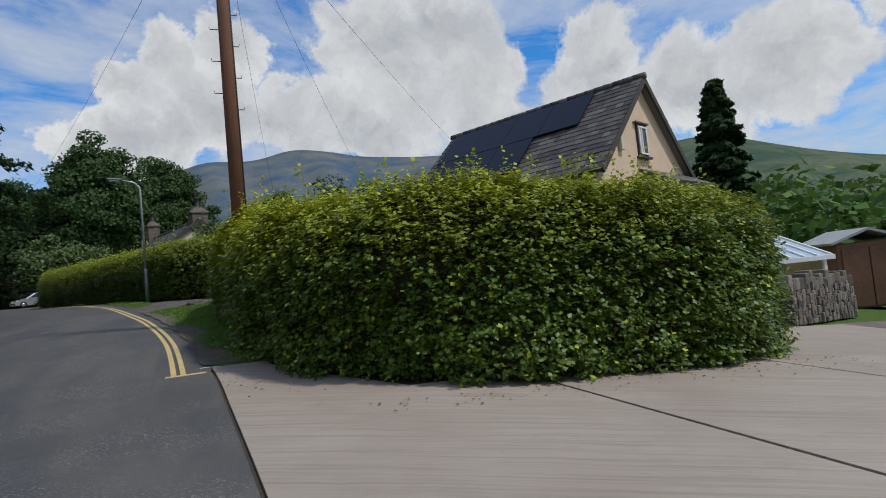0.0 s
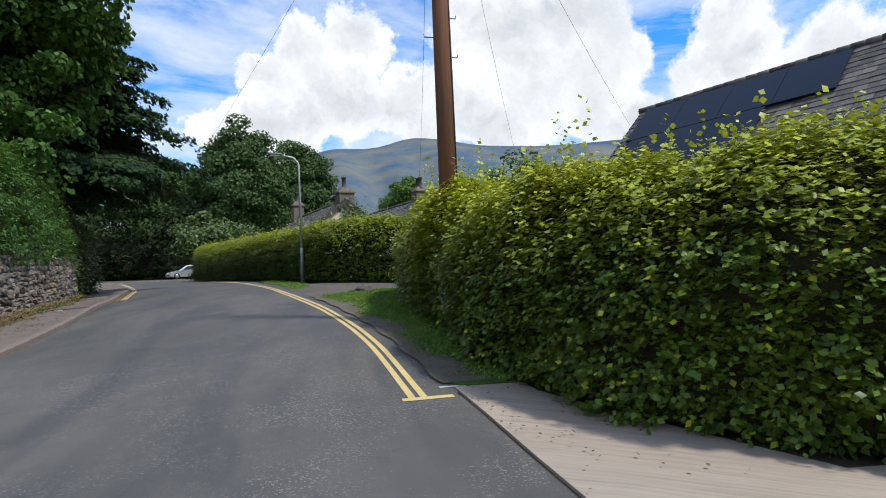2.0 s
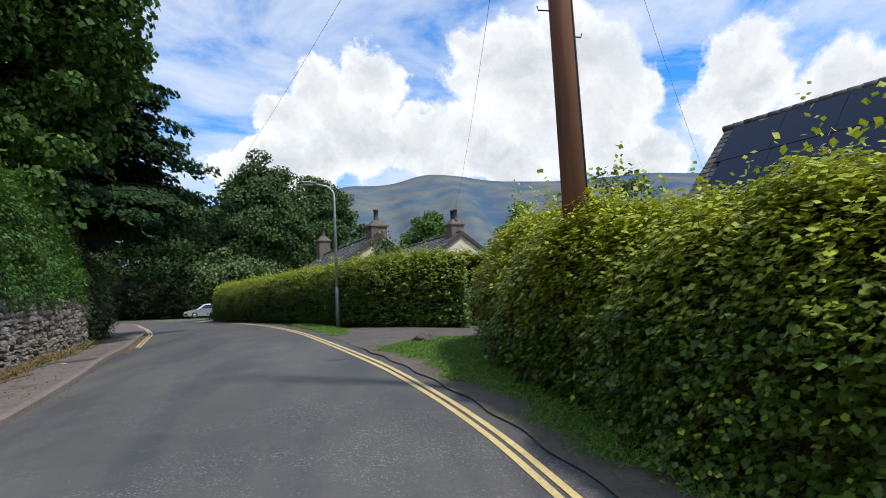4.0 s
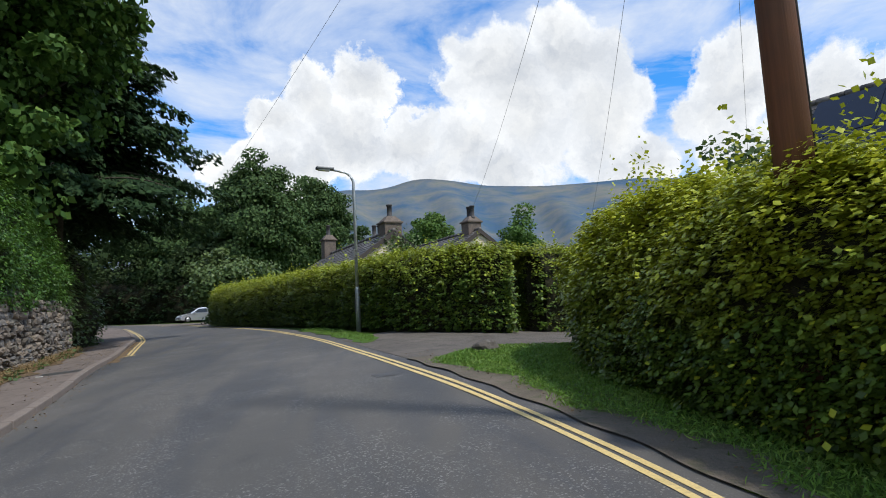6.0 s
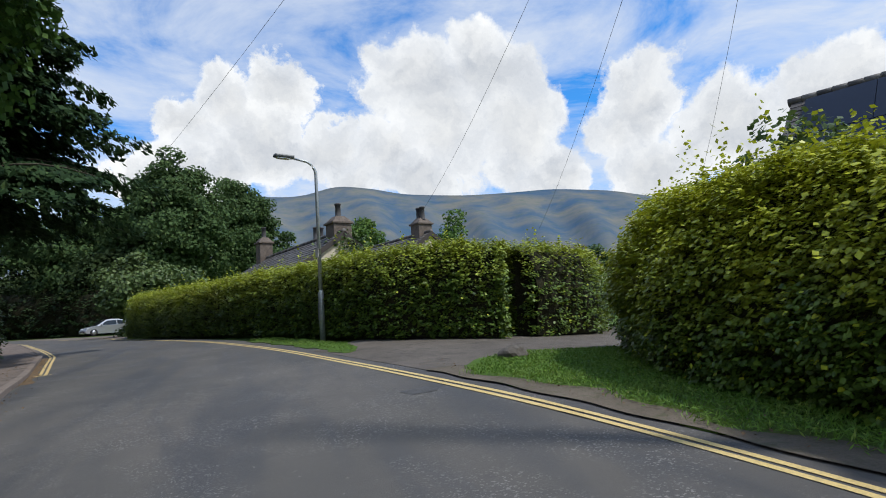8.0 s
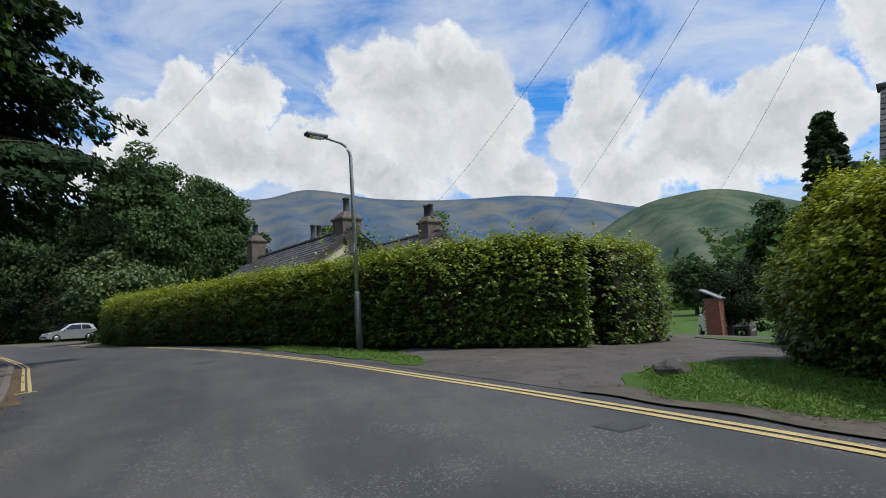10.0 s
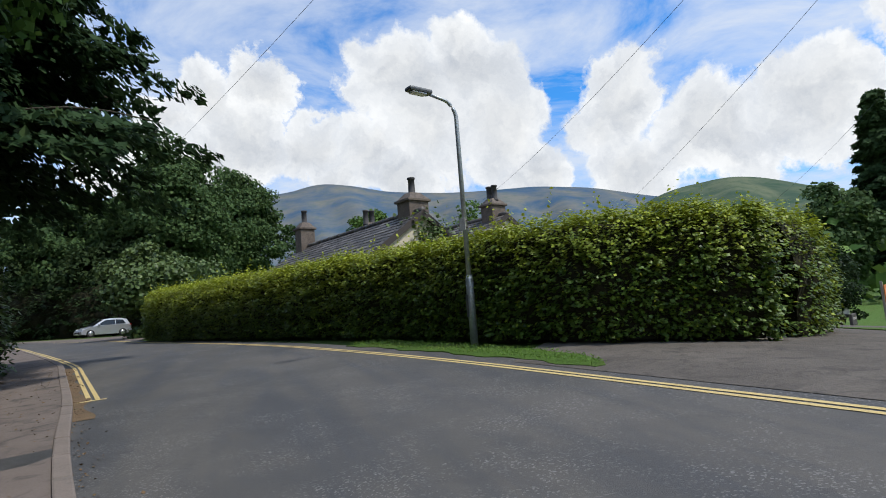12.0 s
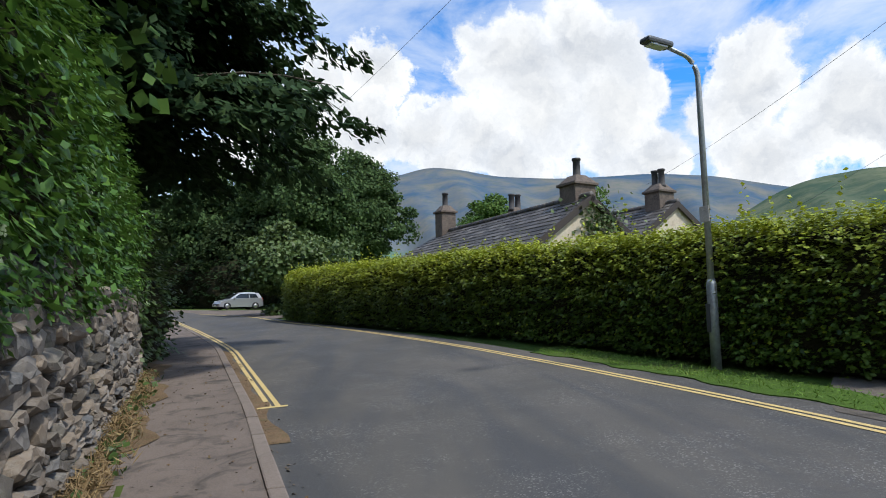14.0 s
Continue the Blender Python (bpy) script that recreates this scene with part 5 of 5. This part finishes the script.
# ---- cars ----
def car(at, turn, paint, label, tall=1.5, long=3.95, wide=1.7, rear_plate=True):
    x, y = at
    root = thing("car", (x, y, gz(x, y) + 0.02), label, "car", turn)
    k, h = long / 3.95, tall / 1.5
    # side outline, nose towards +x
    body = [(-1.95, 0.32), (-1.93, 0.78), (-1.80, 0.98), (-1.2, 1.0), (0.75, 0.93), (1.35, 0.84), (1.80, 0.66), (1.95, 0.48), (1.93, 0.28), (1.5, 0.22), (-1.6, 0.22)]
    cabin = [(-1.86, 0.95), (-1.62, 1.40), (-1.2, 1.49), (-0.3, 1.5), (0.2, 1.42), (1.02, 0.90)]
    def loft(name, outline, half0, half1, mat, parent, label=""):
        bm = bmesh.new()
        rows = []
        zs = [p[1] for p in outline]
        lo, hi = min(zs), max(zs)
        for f, inset in ((-1, 0.07), (-0.96, 0.0), (0.96, 0.0), (1, 0.07)):
            row = []
            for px, pz in outline:
                t = (pz - lo) / (hi - lo)
                w = (half0 + (half1 - half0) * t) * wide / 1.7
                row.append(bm.verts.new((px * k * (1 - inset * 0.25), f * w, lo * h + (pz - lo) * h * (1 - inset * 0.3))))
            rows.append(row)
        n = len(outline)
        for a, b in zip(rows[:-1], rows[1:]):
            for i in range(n):
                bm.faces.new((a[i], a[(i + 1) % n], b[(i + 1) % n], b[i]))
        bm.faces.new(rows[0])
        bm.faces.new(rows[-1][::-1])
        return part(name, bm, mat, parent, label, False)
    b = loft("body", body, 0.80, 0.84, paint, root)
    loft("cabin", cabin, 0.78, 0.60, paint, root)
    for side in (-1, 1):
        for pts in ([(-1.50, 1.02), (-1.30, 1.34), (-0.72, 1.38), (-0.72, 0.99)], [(-0.66, 0.99), (-0.66, 1.38), (0.12, 1.34), (0.72, 0.96)]):
            v = []
            for px, pz in pts:
                t = (pz - 0.9) / 0.6
                v.append((px * k, side * ((0.79 + (0.605 - 0.79) * t) * wide / 1.7 + 0.012), pz * h))
            n = len(v)
            v2 = [(a, bb - side * 0.02, c) for a, bb, c in v]
            mesh_object("side_window", v + v2, [tuple(range(n)), tuple(range(n, 2 * n))] + [(i, (i + 1) % n, (i + 1) % n + n, i + n) for i in range(n)], M["darkglass"], root)
    for nm, px0, pz0, px1, pz1 in (("windscreen", 0.26, 1.385, 0.98, 0.95), ("rear_window", -1.635, 1.345, -1.83, 1.0)):
        w0, w1 = 0.56 * wide / 1.7, 0.68 * wide / 1.7
        o = 0.02 if px0 > 0 else -0.02
        prism(nm, [(px0 * k + o, -w0, pz0 * h + 0.012), (px0 * k + o, w0, pz0 * h + 0.012), (px1 * k + o, w1, pz1 * h + 0.012), (px1 * k + o, -w1, pz1 * h + 0.012)], 0.015, M["darkglass"], root)
    for wx in (-1.22, 1.25):
        for side in (-1, 1):
            yy = side * (0.80 * wide / 1.7 - 0.06)
            ty = tube("wheel", [(wx * k, yy - 0.1, 0.31), (wx * k, yy - 0.085, 0.31), (wx * k, yy + 0.085, 0.31), (wx * k, yy + 0.1, 0.31)], [0.27, 0.31, 0.31, 0.27], M["tyre"], root, sides=20)
            tube("rim", [(wx * k, yy + side * 0.085, 0.31), (wx * k, yy + side * 0.112, 0.31)], [0.20, 0.18], M["alloy"], ty, sides=14)
    block("bumper", (0.10, 1.5 * wide / 1.7, 0.16), (-1.96 * k, 0, 0.36 * h), M["trimblack"], root, bevel=0.03)
    block("grille", (0.06, 0.95, 0.14), (1.955 * k, 0, 0.42 * h), M["trimblack"], root, bevel=0.02)
    for side in (-1, 1):
        block("tail_light", (0.10, 0.17, 0.26), (-1.885 * k, side * 0.68 * wide / 1.7, 0.86 * h), M["red"], root, bevel=0.02)
        block("headlight", (0.26, 0.20, 0.13), (1.70 * k, side * 0.66 * wide / 1.7, 0.665 * h), M["lens"], root, bevel=0.03)
        block("mirror", (0.12, 0.16, 0.11), (0.62 * k, side * (0.80 * wide / 1.7 + 0.08), 1.0 * h), paint, root, bevel=0.03)
    block("number_plate", (0.015, 0.52, 0.11), (-1.97 * k, 0, 0.62 * h), M["plate"], root, "yellow number plate", bevel=0.004)
    block("front_plate", (0.015, 0.5, 0.11), (1.985 * k, 0, 0.34 * h), M["white"], root, bevel=0.004)
    return root


car((-14.9, 72.0), 210, M["silver"], "silver hatchback parked where the road bends under trees")
car((20.9, 36.4), 57, M["carwhite"], "white family car parked on the drive, seen from behind", 1.66, 4.4, 1.85)


# ---- gate, drive and yard things ----
def gate_corner():
    x, y = 17.2, 33.5
    z = gz(x, y)
    root = thing("brick_pillar", (x, y, z - 0.05), "red brick gate pillar with a sloping grey cap", "pillar", 25)
    rng = np.random.default_rng(9)
    block("core", (0.64, 0.64, 1.75), (0, 0, 0.88), M["mortar"], root, bevel=0)
    first = None
    for c in range(22):
        for i in range(3):
            for side in range(2):
                ob = None
                if first is None:
                    first = block("brick", (0.212, 0.02, 0.066), (0, 0, 0), M["brick"], root, bevel=0.004)
                    ob = first
                else:
                    ob = new("brick", first.data)
                    ob.parent = root
                o = (i - 1) * 0.223 + (0.05 if c % 2 else -0.02)
                ob.matrix_basis = pose(o, -0.328, 0.05 + c * 0.078) if side == 0 else pose(-0.328, o, 0.05 + c * 0.078, 0, 0, 90)
    prism("cap", [(-0.45, -0.45, 1.75), (0.45, -0.45, 1.75), (0.45, 0.45, 2.2), (-0.45, 0.45, 2.2)], 0.06, M["greyroof"], root, "sloping grey cap")
    t = thing("name_stone", (18.4, 32.6, gz(18.4, 32.6)), "grey slate house-name stone standing on the grass", "sign", 25)
    bm = box(bmesh.new(), (1.0, 0.12, 0.5), (0, 0, 0.25), bevel=0.05)
    part("slab", bm, M["slate"], t)
    for i in range(6):
        block("letter_bar", (0.07, 0.01, 0.09), (-0.27 + i * 0.11, -0.064, 0.3), M["pale"], t, bevel=0)
    b = thing("notice_board", (20.1, 32.2, gz(20.1, 32.2)), "orange and white board on posts by the drive", "sign", 20)
    block("post", (0.09, 0.09, 1.9), (-0.62, 0, 0.95), M["timber"], b)
    block("post", (0.09, 0.09, 1.9), (0.62, 0, 0.95), M["timber"], b)
    block("orange_board", (0.35, 0.04, 0.8), (-0.45, -0.07, 1.35), M["orange"], b)
    block("white_board", (0.95, 0.04, 0.62), (0.22, -0.06, 1.30), M["white"], b)
    w = thing("wheelie_bin", (21.2, 31.9, gz(21.2, 31.9)), "dark green wheelie bin beside the board", "bin", 15)
    block("body", (0.55, 0.6, 0.9), (0, 0, 0.5), M["bin"], w, bevel=0.04)
    block("lid", (0.6, 0.68, 0.07), (0, 0.02, 0.99), M["bin"], w, bevel=0.03)
    for k, (px, py, hh, rr) in enumerate([(18.5, 33.9, 4.2, 1.2), (20.2, 34.4, 3.9, 1.1)]):
        tree("ivy_tree", (px, py), hh, (rr, rr), 26, 190, 0.12, LEAF["ivy"], "ivy-smothered small tree by the gate pillar", 101 + k, 0.02, 0.12, 0.55)
    rock = bmesh.new()
    bmesh.ops.create_icosphere(rock, subdivisions=3, radius=1)
    for v in rock.verts:
        v.co += v.co * 0.25 * noise.noise(v.co * 1.4)
        v.co = Vector((v.co.x * 0.27, v.co.y * 0.17, max(-0.06, v.co.z * 0.15)))
    ob = part("boulder", rock, M["stone"], None, "", False)
    ob.matrix_basis = pose(0.1, 18.4, gz(0.1, 18.4) + 0.07, 0, 0, 20)
    tagged(ob, "small grey rock lying on the verge", "rock")


gate_corner()


def yard_things():
    # dark stone wall beyond the apron
    w = thing("garden_wall", (0, 0, 0), "low dark rubble wall with upright coping stones", "", kind="structure")
    rng = np.random.default_rng(12)
    a, b = Vector((11.7, 9.3, 0)), Vector((15.2, 10.2, 0))
    for i in range(40):
        f = (i + 0.5) / 40
        p = a.lerp(b, f)
        g = gz(p.x, p.y)
        h0 = 0.0
        while h0 < 0.78:
            hh = rng.uniform(0.12, 0.24)
            block("stone", (0.105, 0.32, hh - 0.01), (p.x + rng.normal(0, 0.01), p.y + rng.normal(0, 0.02), g + h0 + hh / 2 - 0.03), M["stone"], w, turn=14 + rng.normal(0, 4), bevel=0.02)
            h0 += hh
        if i % 2 == 0:
            block("coping_stone", (0.15, 0.34, 0.26), (p.x, p.y, g + h0 + 0.08), M["stone"], w, turn=rng.normal(0, 6), bevel=0.03)
    # lean-to with ribbed clear roof
    c = thing("lean_to", (14.0, 11.2, gz(14.0, 11.2)), "white-framed lean-to with ribbed bluish clear roof", "shed", -18)
    for sx in (-0.75, 0.75):
        for sy, hh in ((-0.8, 1.35), (0.8, 1.85)):
            block("post", (0.08, 0.08, hh), (sx, sy, hh / 2), M["white"], c)
    prism("roof_sheet", [(-0.9, -0.95, 1.35), (0.9, -0.95, 1.35), (0.9, 0.95, 1.95), (-0.9, 0.95, 1.95)], 0.02, M["polycarb"], c, "ribbed bluish clear sheet")
    for i in range(6):
        px = -0.9 + i * 0.348
        prism("rib", [(px, -0.95, 1.39), (px + 0.05, -0.95, 1.39), (px + 0.05, 0.95, 1.99), (px, 0.95, 1.99)], 0.04, M["white"], c)
    block("fascia", (1.84, 0.05, 0.12), (0, -0.97, 1.31), M["white"], c)
    block("side_wall", (0.06, 1.6, 1.3), (0.8, 0, 0.65), M["cream"], c)
    # shed
    s = thing("garden_shed", (18.6, 12.2, gz(18.6, 12.2) - 0.02), "brown garden shed with a pale grey pitched roof", "shed", -30)
    block("body", (1.7, 2.0, 1.9), (0, 0, 0.95), M["shed"], s)
    for i in range(2):
        block("door", (0.72, 0.05, 1.7), (-0.38 + i * 0.76, -1.02, 0.9), M["shed"], s)
    for k in (-1, 1):
        prism("roof", [(0, -1.15, 2.32), (0, 1.15, 2.32), (k * 1.05, 1.15, 1.95), (k * 1.05, -1.15, 1.95)], 0.07, M["greyroof"], s)
    f = thing("picket_fence", (0, 0, 0), "weathered grey picket fence along the yard", "fence")
    proto = None
    p0, p1 = Vector((16.0, 9.0, 0)), Vector((21.3, 10.4, 0))
    for i in range(34):
        p = p0.lerp(p1, i / 33)
        g = gz(p.x, p.y)
        if proto is None:
            bm = box(bmesh.new(), (0.09, 0.025, 1.0), (0, 0, 0.5), bevel=0.008)
            proto = part("picket", bm, M["timber"], f)
            ob = proto
        else:
            ob = new("picket", proto.data)
            ob.parent = f
        ob.matrix_basis = pose(p.x, p.y, g, 0, 0, 11)
    for hh in (0.3, 0.8):
        tube("rail", [(p0.x, p0.y + 0.03, gz(p0.x, p0.y) + hh), (p1.x, p1.y + 0.03, gz(p1.x, p1.y) + hh)], [0.03, 0.03], M["timber"], f, sides=6)
    h = hedge("boundary_hedge", [(23.5, 4.0), (24.5, 9.5), (27, 16)], [1.2, 1.4, 1.4], [2.2, 2.6, 2.8], 9000, 0.2, LEAF["sycamore"], "dark green boundary hedge behind the yard", 23.0, 2.4, 0.3)


yard_things()


# ---- small things on the road ----
def covers():
    for nm, x, y, sx, sy, lift, lab in (("service_cover", -7.85, 22.1, 0.75, 0.5, 0.10, "iron service cover set in the footpath"),):
        s = math.degrees(math.atan2(gz(x, y + 0.3) - gz(x, y - 0.3), 0.6))
        e = math.degrees(-math.atan2(gz(x + 0.3, y) - gz(x - 0.3, y), 0.6))
        root = thing(nm, (x, y, gz(x, y) + lift), lab, "cover", 0)
        root.matrix_basis = pose(x, y, gz(x, y) + lift, s, e, 12)
        block("plate", (sx, sy, 0.03), (0, 0, -0.010), M["iron"], root, bevel=0.006)
    ob = block("marker_plate", (0.13, 0.10, 0.012), (-8.1, 21.7, gz(-8.1, 21.7) + 0.108), M["pale"], None, turn=15)
    tagged(ob, "small pale marker plate in the footpath", "marker")


covers()
sheet("drain_patch", lambda y: -1.95 + 0.03 * math.sin(y * 9), lambda y: -1.6 + 0.05 * math.sin(y * 13), steps(16.9, 17.2, 0.06), 0.004, M["iron"], 4, label="dark worn drain patch at the road edge")


def grass_tufts():
    rng = np.random.default_rng(77)
    p, o = [], []
    def scatter(n, x0, x1, y0, y1, inside):
        k = 0
        while k < n:
            x, y = rng.uniform(x0, x1), rng.uniform(y0, y1)
            k += 1
            if inside(x, y):
                p.append((x, y, gz(x, y) + 0.05 + rng.uniform(0, 0.03)))
                o.append((rng.normal(0, 0.5), rng.normal(0, 0.5), 1.0))
    scatter(60000, -1.4, 2.2, 9.3, 18.9, lambda x, y: ROAD_EAST(y) + 0.26 + 0.14 * math.sin(y * 2.1) + 0.08 * math.sin(y * 5.7) + rng.normal(0, 0.07) + 0.9 * max(0, y - 17.7) < x < 1.7 + 0.06 * (y - 9))
    scatter(14000, -4.5, 0.8, 21.9, 29.0, lambda x, y: ROAD_EAST(y) + 0.12 + 0.06 * math.sin(y * 7) < x < ROAD_EAST(y) + 0.2 + 0.62 * min(1, max(0, (y - 21.9) / 1.6)) ** 0.6)
    n = len(p)
    places, outs = np.array(p), np.array(o)
    ob = leaves("grass_blades", places, outs, 0.06, M["blade"], up=0.0, jitter=0.9, slim=0.10)
    tagged(ob, "short green grass blades on the verges", "grass", "", "stuff")
    q, r = [], []
    for k in range(400):
        y = rng.uniform(6.5, 19)
        x = ROAD_EAST(y) + abs(rng.normal(0.5, 0.5))
        q.append((x, y, gz(x, y) + 0.045))
        r.append((rng.normal(), rng.normal(), 0.2))
    for k in range(160):
        x = rng.uniform(1.5, 8)
        y = 5.75 - abs(rng.normal(0, 0.35)) + 0.25 * max(0, 3 - x)
        q.append((x, y, gz(x, y) + 0.03))
        r.append((rng.normal(), rng.normal(), 0.2))
    for k in range(700):
        y = rng.uniform(16, 33)
        x = KERB(y) + (abs(rng.normal(0, 0.12)) if rng.uniform() < 0.5 else -0.2 - abs(rng.normal(0, 0.8)))
        q.append((x, y, gz(x, y) + (0.012 if x > KERB(y) else 0.115)))
        r.append((rng.normal(), rng.normal(), 0.2))
    ob = leaves("fallen_leaves", np.array(q), np.array(r), 0.03, M["litter"], up=1.6, jitter=0.3)
    tagged(ob, "scattered fallen brown leaves", "leaves", "", "stuff")


grass_tufts()
